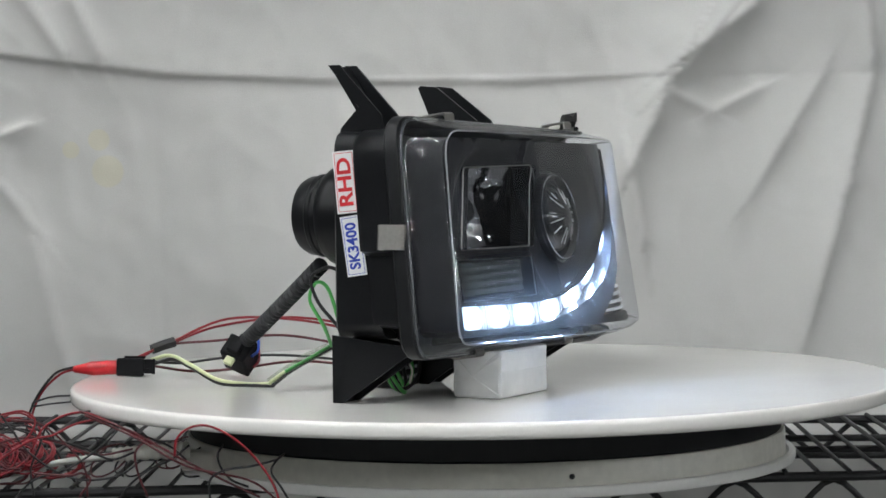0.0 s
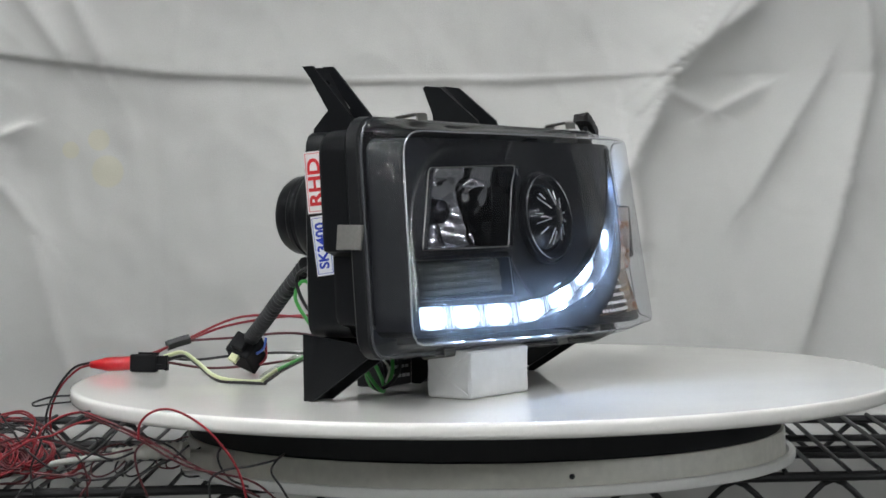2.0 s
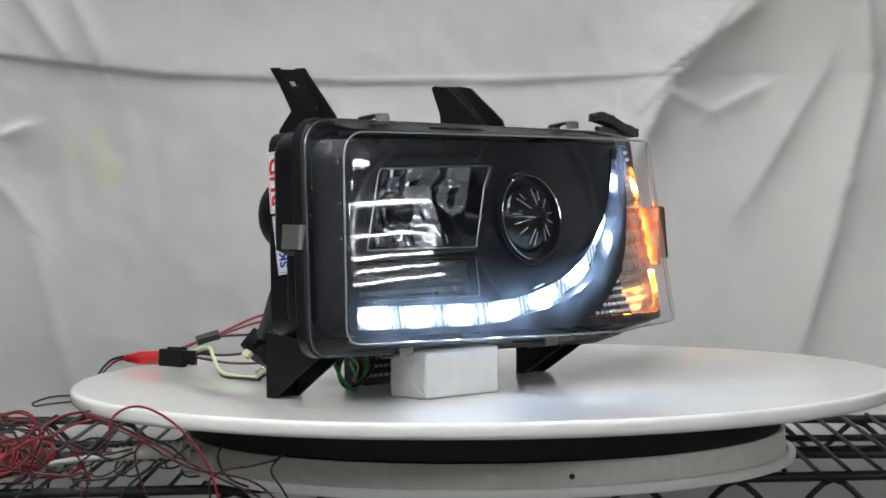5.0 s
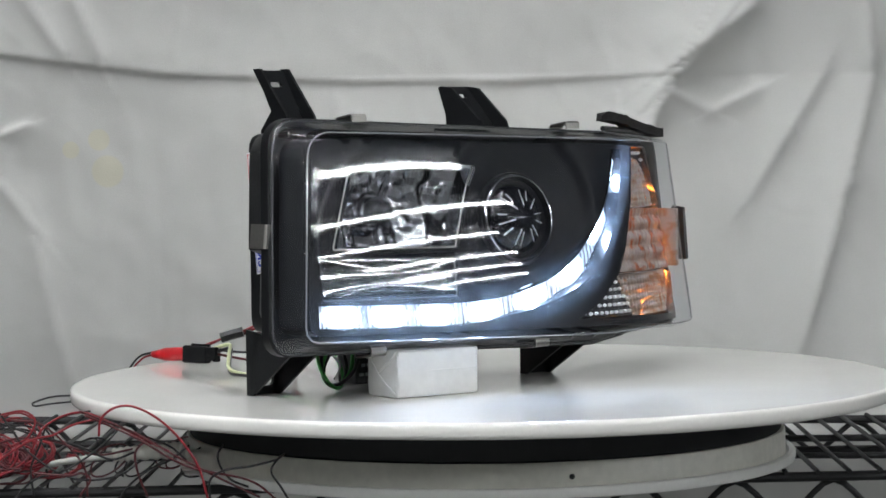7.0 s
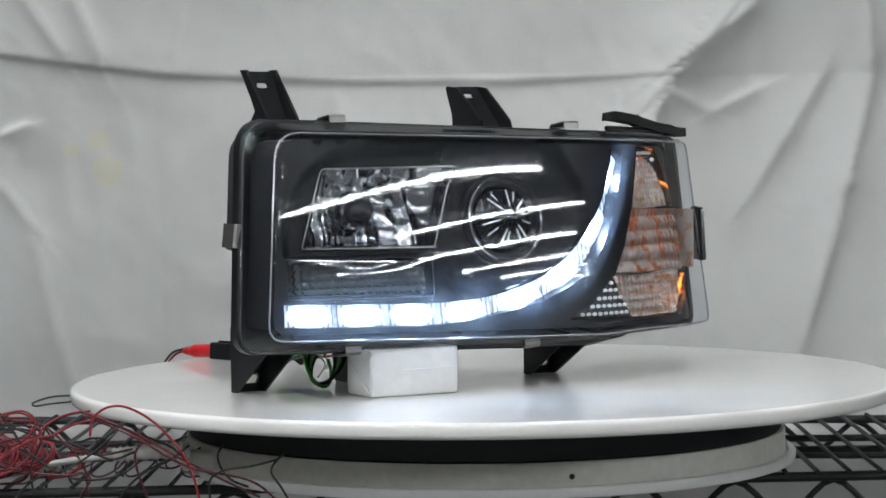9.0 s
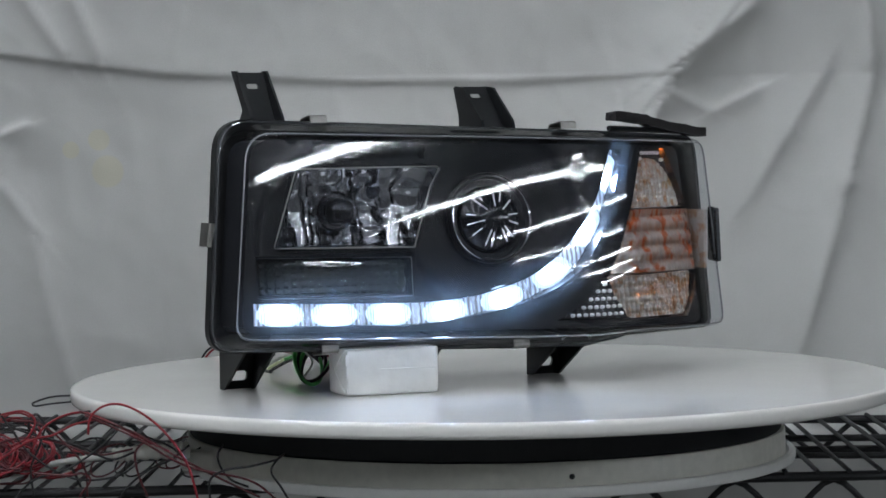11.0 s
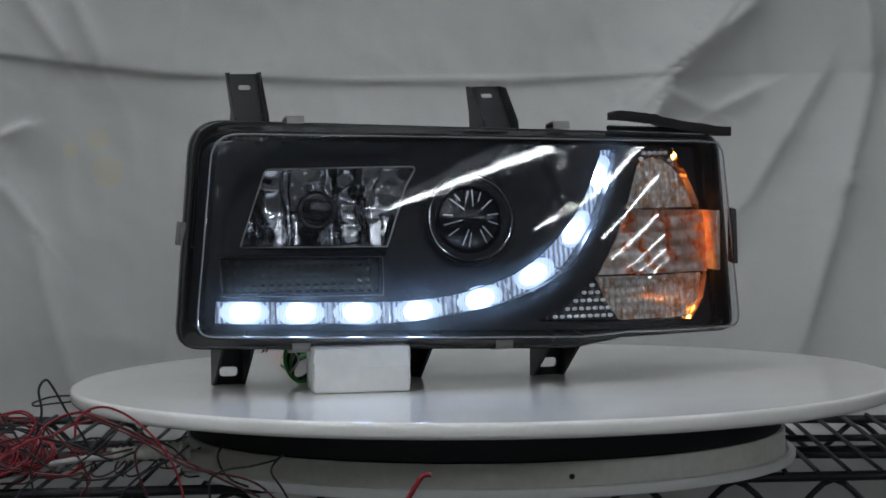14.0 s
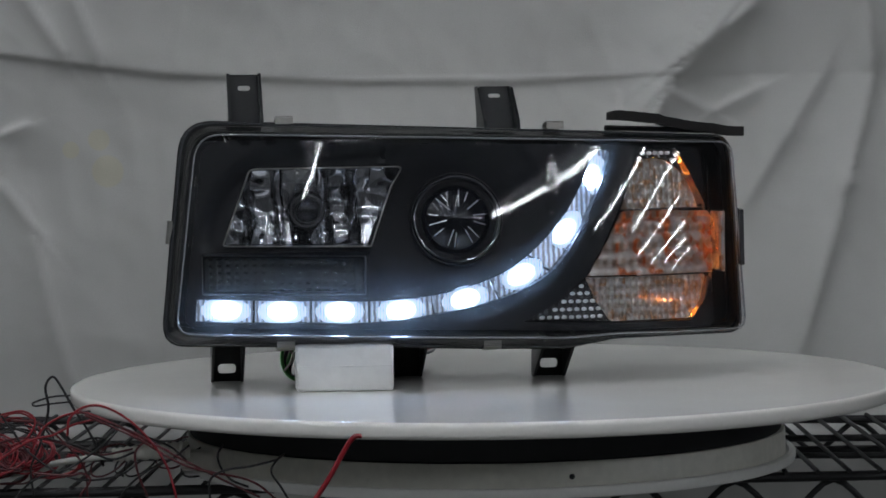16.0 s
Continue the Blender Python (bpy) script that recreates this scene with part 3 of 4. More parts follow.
    part("bezel", bez, BEZEL, root, "satin black inner bezel", smooth=40)
    side = [[(p.x, front_v(p.x, p.y) + bezel_off(p.x, p.y), p.y) for p in outline],
            [(p.x - 0.0075 if p.x < -0.15 else p.x, max(flange_v(p.x, p.y) - 0.004, front_v(p.x, p.y) + 0.012) if p.x < 0.12 else front_v(p.x, p.y) + 0.02, p.y) for p in outline]]
    part("bezel_side", loft(side), BEZEL, root, "black bezel side wall", smooth=40)

    # square reflector
    deep, cx, cz = 0.034, -0.141, 0.134
    walls = [[(p.x, front_v(p.x, p.y) + 0.0085, p.y) for p in reflector], [(p.x * 1.0, front_v(p.x, p.y) + 0.0145, p.y) for p in reflector],
             [(cx + (p.x - cx) * 0.97, front_v(p.x, p.y) + 0.027, cz + (p.y - cz) * 0.95) for p in reflector]]
    edge_line = [(p.x, front_v(p.x, p.y) + 0.0125, p.y) for p in reflector]
    part("reflector_edge", tube([*edge_line, edge_line[0]], 0.0005, 6, straight=True), STEEL, root, "thin bright edge of the square reflector")
    part("reflector_frame", loft(walls), CHROME, root, "chrome rim of the square reflector", smooth=40)
    edges = [-0.215, -0.186, -0.166, -0.157, -0.133, -0.121, -0.104, -0.092, -0.068]
    bm = bmesh.new()
    vs = []
    for a in range(145):
        x = -0.208 + 0.136 * a / 144
        row = []
        for b in range(73):
            z = 0.104 + 0.064 * b / 72
            # uneven upright facets, each hollow and broken once or twice
            w = x + 0.0035 * noise.noise((x * 28, z * 30, 4)) + 0.002 * noise.noise((x * 70, z * 70, 8))
            k = max(i for i, e in enumerate(edges) if w >= e or i == 0)
            k = min(k, len(edges) - 2)
            s = (w - edges[k]) / (edges[k + 1] - edges[k]) * 2 - 1
            q = ((z - 0.104) / (0.022 + 0.008 * math.sin(k * 2.3)) + 0.37 * k) % 1.0 * 2 - 1
            flute = 0.0030 * (1 - s * s) * (1 if k % 3 else -0.6) + 0.0013 * (1 - q * q) + 0.0016 * min(1.0, noise.voronoi((x * 75, z * 75, 2))[0][0] * 1.6) + 0.0004 * noise.noise((x * 120, z * 90, 5))
            row.append(bm.verts.new((x, front_v(x, z) + 0.060 - 5.5 * ((x - cx) ** 2 + 1.2 * (z - cz) ** 2) + flute, z)))
        vs.append(row)
    grid_faces(bm, vs, closed=False)
    part("reflector", bm, FACET, root, "faceted chrome reflector", smooth=22)
    vb = front_v(cx, cz) + 0.057
    part("bulb_shield", lathe([(0.0001, -0.024), (0.006, -0.0235), (0.0088, -0.021), (0.0095, -0.012), (0.0095, 0.0)], 32, (0, 1, 0), (cx + 0.001, vb, cz - 0.001)), DARK_CHROME, root, "dark round bulb shield", smooth=40)
    part("bulb_socket", lathe([(0.0150, 0.004), (0.0150, -0.006), (0.0138, -0.0072), (0.0126, -0.006), (0.0124, -0.002), (0.0112, -0.002), (0.0110, -0.009), (0.0100, -0.010)], 40, (0, 1, 0), (cx + 0.001, vb, cz - 0.001)), FACET, root, "ribbed chrome ring round the bulb", smooth=30)
    # projector
    va = front_v(pc.x, pc.y)
    ax = Vector((0, 1, -0.16)).normalized()
    c3 = Vector((pc.x, va + 0.0168, pc.y))
    part("projector_ring", lathe([(0.0350, 0.006), (0.0350, -0.0005), (0.0346, -0.0018), (0.0340, -0.0018), (0.0334, -0.0005), (0.0330, -0.0020), (0.0324, -0.0036), (0.0315, -0.003), (0.0305, 0.004), (0.029, 0.016)], 64, ax, c3), BEZEL, root, "satin black projector ring", smooth=40)
    ringl = [c3 + (Vector((0, 0, 1)).rotation_difference(ax).to_matrix() @ Vector((0.0318 * math.cos(a), 0.0318 * math.sin(a), -0.0035))) for a in np.linspace(0, 2 * math.pi, 65)]
    part("projector_trim", tube(ringl, 0.0006, 6, straight=True), CHROME, root, "thin chrome trim ring")
    part("projector_shroud", lathe([(0.0305, 0.002), (0.0285, 0.012), (0.0275, 0.030), (0.0001, 0.032)], 64, ax, c3), BEZEL, root, "black shroud round the projector lens", smooth=40)
    part("projector_lens", lathe([(0.0300, 0.012), (0.0296, 0.006), (0.0235, -0.001), (0.017, -0.006), (0.010, -0.0088), (0.004, -0.0098), (0.0001, -0.010)], 64, ax, c3), BLACK_GLASS, root, "dark glossy projector lens", smooth=60)
    q = Vector((0, 0, 1)).rotation_difference(ax).to_matrix()
    for k in range(14):
        a = 2 * math.pi * (k + 0.5 + 0.25 * math.sin(k * 2.6)) / 14
        long = 0.4 + 0.6 * abs(math.sin(k * 1.7 + 0.5))
        dirn = q @ Vector((math.cos(a), math.sin(a), 0))
        n0 = c3 + dirn * 0.0212 - ax * 0.0045
        n1 = n0.lerp(c3 + dirn * 0.0085 - ax * 0.0100, long)
        part("projector_fin", tube([n0, n1], 0.00034, 5, straight=True), FIN, root)
    # small smoked unit below the reflector
    wv = [[(p.x, front_v(p.x, p.y) + 0.0085, p.y) for p in window], [(p.x, front_v(p.x, p.y) + 0.024, p.y) for p in window]]
    part("lower_pocket", loft(wv, cap_end=True), BEZEL, root, "black recess of the lower unit", smooth=40)
    cov = part("lower_cover", sheet(window, [], lambda u, z: (u, front_v(u, z) + 0.0105, z), None, 0.006), SMOKED, root, "smoked clear cover", smooth=40)
    cov.visible_shadow = False
    for k in range(4):
        z = 0.0765 + k * 0.0062
        part("cover_rib", tube([(-0.158, front_v(-0.158, z) + 0.0112, z + 0.0008), (-0.122, front_v(-0.122, z) + 0.0112, z)], 0.00035, 5, straight=True), CHROME, root)
    trim = [(p.x, front_v(p.x, p.y) + 0.0100, p.y) for p in window]
    part("lower_trim", tube([*trim, trim[0]], 0.00028, 6, straight=True), STEEL, root, "thin bright edge of the lower unit")
    # lit strip in eight cells
    cuts = [0, 1, 2, 3, 4, 5, 6, 7, 9]
    for k in range(8):
        i0, i1 = cuts[k] * 4, cuts[k + 1] * 4
        top, bot = cut_in[i0:i1 + 1], cut[i0:i1 + 1]
        loop = [bot[0].lerp(bot[1], 0.10 if k else 0)] + list(bot[1:-1]) + [bot[-1].lerp(bot[-2], 0.10)]
        loop2 = [top[-1].lerp(top[-2], 0.10)] + list(reversed(top[1:-1])) + [top[0].lerp(top[1], 0.10 if k else 0)]
        ring = [Vector((p.x, p.y)) for p in loop + loop2]
        mid2 = sum(ring, Vector((0, 0))) / len(ring)
        deep = 0.0135 + 0.0095 * max(0.0, min(1.0, (k - 3) / 3))
        lv = [[(p.x, front_v(p.x, p.y) + deep + 0.014, p.y) for p in ring], [(p.x, front_v(p.x, p.y) + deep + 0.001, p.y) for p in ring],
              [(mid2.x + (p.x - mid2.x) * 0.96, front_v(p.x, p.y) + deep, mid2.y + (p.y - mid2.y) * 0.94) for p in ring]]
        cell = part("light_cell", loft(lv, cap_end=True, cap_start=True), GUIDE, root, "lit ribbed white light cell", smooth=40)
        lx, lz = LEDS[k]
        along = (top[-1] + bot[-1] - top[0] - bot[0]).normalized()
        # rim and optic discs glow in place of glare round an oversized diode
        for name, r, h, stretch, mt, lab in (("glare_rim", 0.0096, 0.0006, 0.90, HALO, "glowing disc added as the diode's glare"), ("led_optic", 0.0080, 0.0012, 0.55, OPTIC, "moulded optic round the diode, glare added to its glow"), ("led", 0.0058, 0.0028, 0.25, LED, "bright white diode")):
            dome = lathe([(r, 0.0), (r * 0.86, -h * 0.55), (r * 0.45, -h * 0.92), (0.0001, -h)], 24, (0, 1, -0.15))
            for v in dome.verts:
                s = v.co.x * along.x + v.co.z * along.y
                v.co += Vector((along.x, 0, along.y)) * s * stretch + Vector((lx, front_v(lx, lz) + deep - 0.0004, lz))
            part(name, dome, mt, cell, lab, smooth=60)
    wall = [[(p.x, front_v(p.x, p.y) + 0.0085, p.y) for p in strip], [(p.x, front_v(p.x, p.y) + 0.036, p.y) for p in strip]]
    part("strip_channel", loft(wall), DARK_CHROME, root, "dark channel of the light strip", smooth=40)

    def ribbed(name, poly, off, pitch, depth_, material, label, vertical=True, proud=0.0):
        poly = resample(poly, 80)

        def place(u, z):
            a, b = (u, z) if vertical else (z, u)
            flute = abs(math.sin(math.pi * a / pitch)) * (0.55 + 0.45 * abs(math.sin(math.pi * b / (pitch * 0.8))))
            return (u, front_v(u, z) + off - proud - depth_ * flute, z)
        return part(name, sheet(poly, [], place, (0, 0.004, 0), pitch / 7), material, root, label, smooth=60)
    # indicator
    wall = [[(p.x, front_v(p.x, p.y) + 0.010, p.y) for p in signal], [(p.x, front_v(p.x, p.y) + 0.024, p.y) for p in signal],
            [(max(0.086, 0.125 + (p.x - 0.125) * 0.88), 0.0085 + 0.3 * max(0.0, p.x - 0.08), 0.11 + (p.y - 0.11) * 0.92) for p in signal]]
    ribbed("prism_panel", rounded([(-0.2185, 0.0755), (-0.1025, 0.0735), (-0.1018, 0.0980), (-0.2184, 0.1000)], [0.002] * 4), 0.021, 0.0066, 0.0035, PRISM, "dull prismatic panel of the lower unit")
    bowl = loft(wall, cap_end=True)
    # the bowl is opened towards the wrapped end of the lens to throw amber sideways
    bmesh.ops.delete(bowl, geom=[f for f in bowl.faces if f.calc_center_median().x > 0.1765], context="FACES")
    # added panel in that opening, weakening the amber light that leaves it
    part("side_filter", box((0.1835, -0.026, 0.080), (0.1865, 0.010, 0.127), 0.0008), AMBER, root, "clear ribbed panel added to dim the indicator's sideways light")
    part("indicator_bowl", bowl, CHROME, root, "chrome bowl of the indicator", smooth=40)

    dome = [(0.0985, 0.1305), (0.1085, 0.158), (0.1135, 0.1655), (0.125, 0.169), (0.1375, 0.1675), (0.150, 0.160), (0.1605, 0.1475), (0.1675, 0.1305)]
    ribbed("upper_panel", dome, 0.017, 0.0052, 0.0022, AMBER, "ribbed clear upper indicator panel")
    midb = [(0.0672, 0.0815), (0.0815, 0.1025), (0.098, 0.1295), (0.1765, 0.1275), (0.1795, 0.122), (0.1765, 0.116), (0.1795, 0.110), (0.1765, 0.104), (0.1795, 0.098), (0.1765, 0.092), (0.1795, 0.086), (0.1765, 0.080)]
    ribbed("middle_block", midb, 0.017, 0.0112, 0.003, AMBER_MID, "middle block of the indicator with wavy lenses, bulb's orange glints painted in", vertical=False, proud=0.003)
    low = [(0.0665, 0.0805), (0.0725, 0.0636), (0.0845, 0.047), (0.152, 0.0462), (0.1645, 0.0595), (0.1705, 0.0785)]
    ribbed("lower_panel", low, 0.0175, 0.0052, 0.0022, AMBER, "ribbed clear lower indicator panel")
    tri_ = [(0.0185, 0.0497), (0.0835, 0.0478), (0.072, 0.0632), (0.0660, 0.0790)]
    ribbed("dotted_corner", tri_, 0.0165, 0.0055, 0.0024, CRYSTAL, "clear dotted corner of the indicator")
    cap_ = [(0.1115, 0.166), (0.1162, 0.1765), (0.145, 0.1755), (0.1575, 0.154), (0.150, 0.1612), (0.1375, 0.1687), (0.125, 0.170)]
    ribbed("dotted_top", cap_, 0.0165, 0.0055, 0.0024, CRYSTAL, "clear dotted top of the indicator")
    def beads(name, rows_, label):
        bm = bmesh.new()
        for z, u0, u1 in rows_:
            for u in np.arange(u0, u1, 0.0056):
                d = lathe([(0.0019, 0.0), (0.0015, -0.0009), (0.0008, -0.0014), (0.0001, -0.0015)], 8, (0, 1, 0))
                d.transform(Matrix.Translation((u, front_v(u, z) + 0.0135, z)) @ Matrix.Diagonal((1.15, 1, 0.8, 1)))
                me = bpy.data.meshes.new("bead")
                d.to_mesh(me)
                d.free()
                bm.from_mesh(me)
                bpy.data.meshes.remove(me)
        part(name, bm, FIN, root, label, smooth=60)
    beads("corner_beads", [(0.0515, 0.031, 0.080), (0.0572, 0.041, 0.076), (0.0630, 0.048, 0.071), (0.0688, 0.055, 0.069), (0.0742, 0.062, 0.067)], "rows of bright moulded beads")
    beads("top_beads", [(0.1728, 0.1185, 0.146), (0.1685, 0.1150, 0.119), (0.1672, 0.1455, 0.150)], "bright moulded beads")
    # a turning drum, half glowing and half dark, stands in for the bulb
    bulb = part("indicator_bulb", drum_side(180, 101), DRUM_DARK, root, "half-lit amber drum added in place of the flashing bulb", smooth=40)
    part("lit_side", drum_side(0, 79), DRUM_LIT, bulb, "glowing amber side of the drum", smooth=40)
    # added half-shell that blocks the glow while the lit side faces back
    shade = bmesh.new()
    rings = []
    for z in (-0.0545, 0.0545):
        rings.append([shade.verts.new((0.0292 * math.sin(a), 0.0292 * math.cos(a), z)) for a in np.radians(np.linspace(-119, 92, 29))])
    grid_faces(shade, rings, closed=False)
    for ring in rings:
        shade.faces.new(ring)
    shade.transform(pose(0.130, -0.007, 0.1105, -11, 0, 0) @ pose(0, 0, 0, 0, 0, 25))
    part("drum_screen", shade, SOCKET_BLACK, root, "black screen added to block the drum's glow when turned back", smooth=40)
    for z, u0, u1, p in ((0.1302, 0.097, 0.1735, 0.0005), (0.0797, 0.0665, 0.177, 0.0005)):
        part("panel_joint", tube([(u, front_v(u, z) + 0.0128, z) for u in np.linspace(u0, u1, 8)], p, 6), CHROME, root)
    # lug on the end wall
    part("side_lug", sheet(rounded([(-0.020, 0.084), (0.0, 0.0855), (-0.001, 0.129), (-0.016, 0.1275)], [0.003] * 4), [rounded([(-0.0125, 0.094), (-0.0085, 0.0942), (-0.008, 0.119), (-0.0115, 0.119)], [0.0015] * 4)], lambda v, z: (0.2045 + 0.1 * (v + 0.01), v, z), (-0.003, 0, 0)), GASKET, root, "clear lug on the lens end", smooth=40)
    # foam strip along the top edge over the indicator
    ft = [(0.0925, -0.036, 0.2035), (0.125, -0.020, 0.2015), (0.160, -0.004, 0.1955), (0.2135, 0.0235, 0.1895)]
    bm = bmesh.new()
    rings = []
    for i, p in enumerate(smooth_line(ft, 6)):
        w = (0.0012 if i == 0 else 0.0048) + 0.0012 * noise.noise((i * 0.9, 3, 1))
        p = p + Vector((0, 0, 0.0016 * noise.noise((i * 0.7, 1, 5))))
        rings.append([bm.verts.new(p + Vector(d)) for d in ((0, -w, -0.0045), (0, w + 0.004, -0.0048), (0, w + 0.003, 0.001), (0, -w, 0.0028 if i else -0.001))])
    grid_faces(bm, rings)
    bm.faces.new(rings[-1])
    bm.faces.new(list(reversed(rings[0])))
    bmesh.ops.recalc_face_normals(bm, faces=bm.faces)
    part("foam_strip", bm, FOAM, root, "rough black foam strip", smooth=30)
    fl = [Vector((u, flange_v(u, 0.186) - 0.001, 0.1925 - 0.03 * (u - 0.09))) for u in (0.09, 0.12, 0.15, 0.18, 0.203)]
    part("foam_ledge", tube(fl, 0.0022, 6), HOUSING, root)

    # upper brackets
    def bracket(name, uo, ui, web, plate_line, slot_at, slot_w):
        b = new(name)
        b.parent = root
        for u in (uo, ui):
            wd = 0.0022 if u == uo else -0.0022
            part("web", sheet(web, [], lambda v, z, u=u: (u, v, z), (wd, 0, 0)), HOUSING, b, smooth=30)
        (v0, z0), (v1, z1) = plate_line
        length = math.hypot(v1 - v0, z1 - z0)
        mid_u = (uo + ui) / 2
        hole = rounded([(mid_u - slot_w, slot_at - 0.0022), (mid_u + slot_w, slot_at - 0.0022), (mid_u + slot_w, slot_at + 0.0022), (mid_u - slot_w, slot_at + 0.0022)], [0.002] * 4, 4)
        part("plate", sheet([(uo + 0.0015, 0), (ui - 0.0015, 0), (ui - 0.0015, length), (uo + 0.0015, length)], [hole],
                            lambda a, s: (a, v0 + (v1 - v0) * s / length, z0 + (z1 - z0) * s / length), (0, 0.003, 0)), HOUSING, b, smooth=30)
        return b
    bracket("upper_bracket", -0.1965, -0.1700, [(0.0255, 0.2385), (0.0165, 0.2385), (-0.0163, 0.203), (-0.0190, 0.188), (0.0167, 0.187), (0.0160, 0.1935), (0.0014, 0.2084)], ((-0.006, 0.195), (0.0215, 0.2375)), 0.038, 0.0048)
    bracket("upper_bracket", 0.0025, 0.0312, [(0.0566, 0.2262), (0.0535, 0.2278), (0.040, 0.2262), (0.006, 0.2), (0.0, 0.185), (0.046, 0.185), (0.0475, 0.205)], ((0.010, 0.187), (0.053, 0.2275)), 0.048, 0.0048)

    # feet
    def foot(uo, ui, v, z1, slot=True):
        b = new("foot")
        b.parent = root
        web = [(v, 0.0), (v, z1 + 0.012), (v - 0.066, z1 + 0.004), (v - 0.060, z1 - 0.001), (v - 0.008, 0.0)]
        for u in (uo, ui):
            wd = 0.002 if u == uo else -0.002
            part("web", sheet(web, [], lambda y, z, u=u: (u, y, z), (wd, 0, 0)), HOUSING, b, smooth=30)
        mu = (uo + ui) / 2
        hole = rounded([(mu - 0.007, 0.0065), (mu + 0.007, 0.0065), (mu + 0.007, 0.014), (mu - 0.007, 0.014)], [0.0034] * 4, 5)
        part("plate", sheet([(uo, 0.0002), (ui, 0.0002), (ui, z1 + 0.01), (uo, z1 + 0.01)], [hole] if slot else [], lambda a, z: (a, v - 0.004 - 0.25 * z, z), (0, 0.003, 0)), HOUSING, b, smooth=30)
    foot(-0.2125, -0.1875, 0.0165, 0.036)
    foot(0.0370, 0.0625, 0.0005, 0.032)
    foot(-0.0690, -0.0475, 0.022, 0.036, False)

    # spring clips over the flange
    def clip(m):
        prof = [(-0.0085, -0.004), (-0.0085, 0.0005), (-0.007, 0.002), (0.010, 0.002), (0.012, 0.0005), (0.012, -0.007), (0.0108, -0.007), (0.0108, 0.0), (0.009, 0.0008), (-0.0062, 0.0008), (-0.0073, -0.0002), (-0.0073, -0.004)]
        bm = loft([[m @ Vector((s, a, b)) for a, b in prof] for s in (-0.0066, 0.0066)], True, True)
        part("clip", bm, STEEL, root, "bent steel spring clip", smooth=30)
    lean = math.degrees(math.atan(0.137))
    for u, z in ((-0.1565, 0.2035), (0.049, 0.1975)):
        clip(pose(u, flange_v(u, z) + 0.001, z - 0.0022, -lean, 0, 0))
    clip(pose(-0.2435, flange_v(-0.24, 0.1185) + 0.005, 0.1185, 0, -90 + 6, 0) @ Matrix.Diagonal((1.3, 1, 1, 1)))
    for u, z in ((-0.159, 0.0325), (-0.004, 0.0298)):
        clip(pose(u, flange_v(u, z) + 0.001, z - 0.0008, 180 - lean, 0, 0) @ pose(0, 0, 0, 0, 0, 180))

    # rear boot and conduit
    part("rear_boot", lathe([(0.036, 0.0), (0.037, 0.003), (0.037, 0.028), (0.0362, 0.033), (0.0340, 0.036), (0.0312, 0.0368), (0.0302, 0.038), (0.0300, 0.042), (0.0308, 0.043), (0.0308, 0.046), (0.0298, 0.047), (0.0292, 0.054), (0.0268, 0.0585), (0.020, 0.061), (0.0001, 0.062)], 48, (0, 1, 0), (-0.139, 0.017, 0.130)), HOUSING, root, "round black rubber rear boot", smooth=30)

    # stickers
    for name, text, v, z, w, h, ang, ink, size, st in (("sticker", "RHD", 0.0053, 0.1558, 0.0172, 0.0440, -5, INK_RED, 0.0150, 1.12), ("sticker", "SK3400", -0.0003, 0.1110, 0.0155, 0.0425, -8, INK_BLUE, 0.0118, 0.90)):
        m = Matrix.Translation((-0.2096, v, z)) @ Matrix(((0, 0, -1, 0), (0, 1, 0, 0), (1, 0, 0, 0), (0, 0, 0, 1))) @ pose(0, 0, 0, 0, 0, -ang)
        s = part(name, box((-h / 2, -w / 2, -0.0003), (h / 2, w / 2, 0.0003), 0, m), LABEL_WHITE, root, "white paper sticker with printed letters")
        writing("letters", text, size, m @ pose(0, 0, 0.0004), ink, s, st)
        for a0, b0, a1, b1 in ((-0.47, -0.43, 0.47, -0.41), (-0.47, 0.41, 0.47, 0.43), (-0.47, -0.43, -0.462, 0.43), (0.462, -0.43, 0.47, 0.43)):
            part("border", box((a0 * h, b0 * w, 0.0003), (a1 * h, b1 * w, 0.0005), 0, m), ink, s)
    return root


LEDS = [(-0.2036, 0.0619), (-0.1623, 0.0603), (-0.1199, 0.0594), (-0.0747, 0.0592), (-0.026, 0.0665), (0.0171, 0.0836), (0.0518, 0.1152), (0.0742, 0.1549)]
LAMP = head_lamp()
FLASH_DRUM = next(ob for ob in LAMP.children if ob.name == "indicator_bulb")


# ---- what lies on the turntable beside the lamp ----
def carton():
    root = thing("wrapped_block", "small block wrapped in white tape propping up the lamp", "block")
    rnd = random.Random(2)
    m = pose(-0.1155, -0.069, 0.0, 0, 0, -3.5)
    bm = box((-0.0358, -0.0195, 0.0002), (0.0358, 0.0195, 0.0345), 0.0022, m)
    bmesh.ops.subdivide_edges(bm, edges=bm.edges, cuts=3, use_grid_fill=True)
    for v in bm.verts:
        if v.co.z > 0.003:
            v.co += Vector((rnd.uniform(-1, 1), rnd.uniform(-1, 1), rnd.uniform(-0.3, 0.3))) * 0.00065
    part("block", bm, PAPER, root, smooth=50)
    for a, b in (((-0.0360, -0.019, 0.031), (-0.0362, 0.004, 0.016)), ((-0.0362, 0.004, 0.016), (-0.0360, 0.019, 0.032)), ((-0.0362, -0.017, 0.003), (-0.0362, 0.004, 0.016))):
        part("fold", tube([m @ Vector(a), m @ Vector(b)], 0.0006, 5, straight=True), PAPER, root)
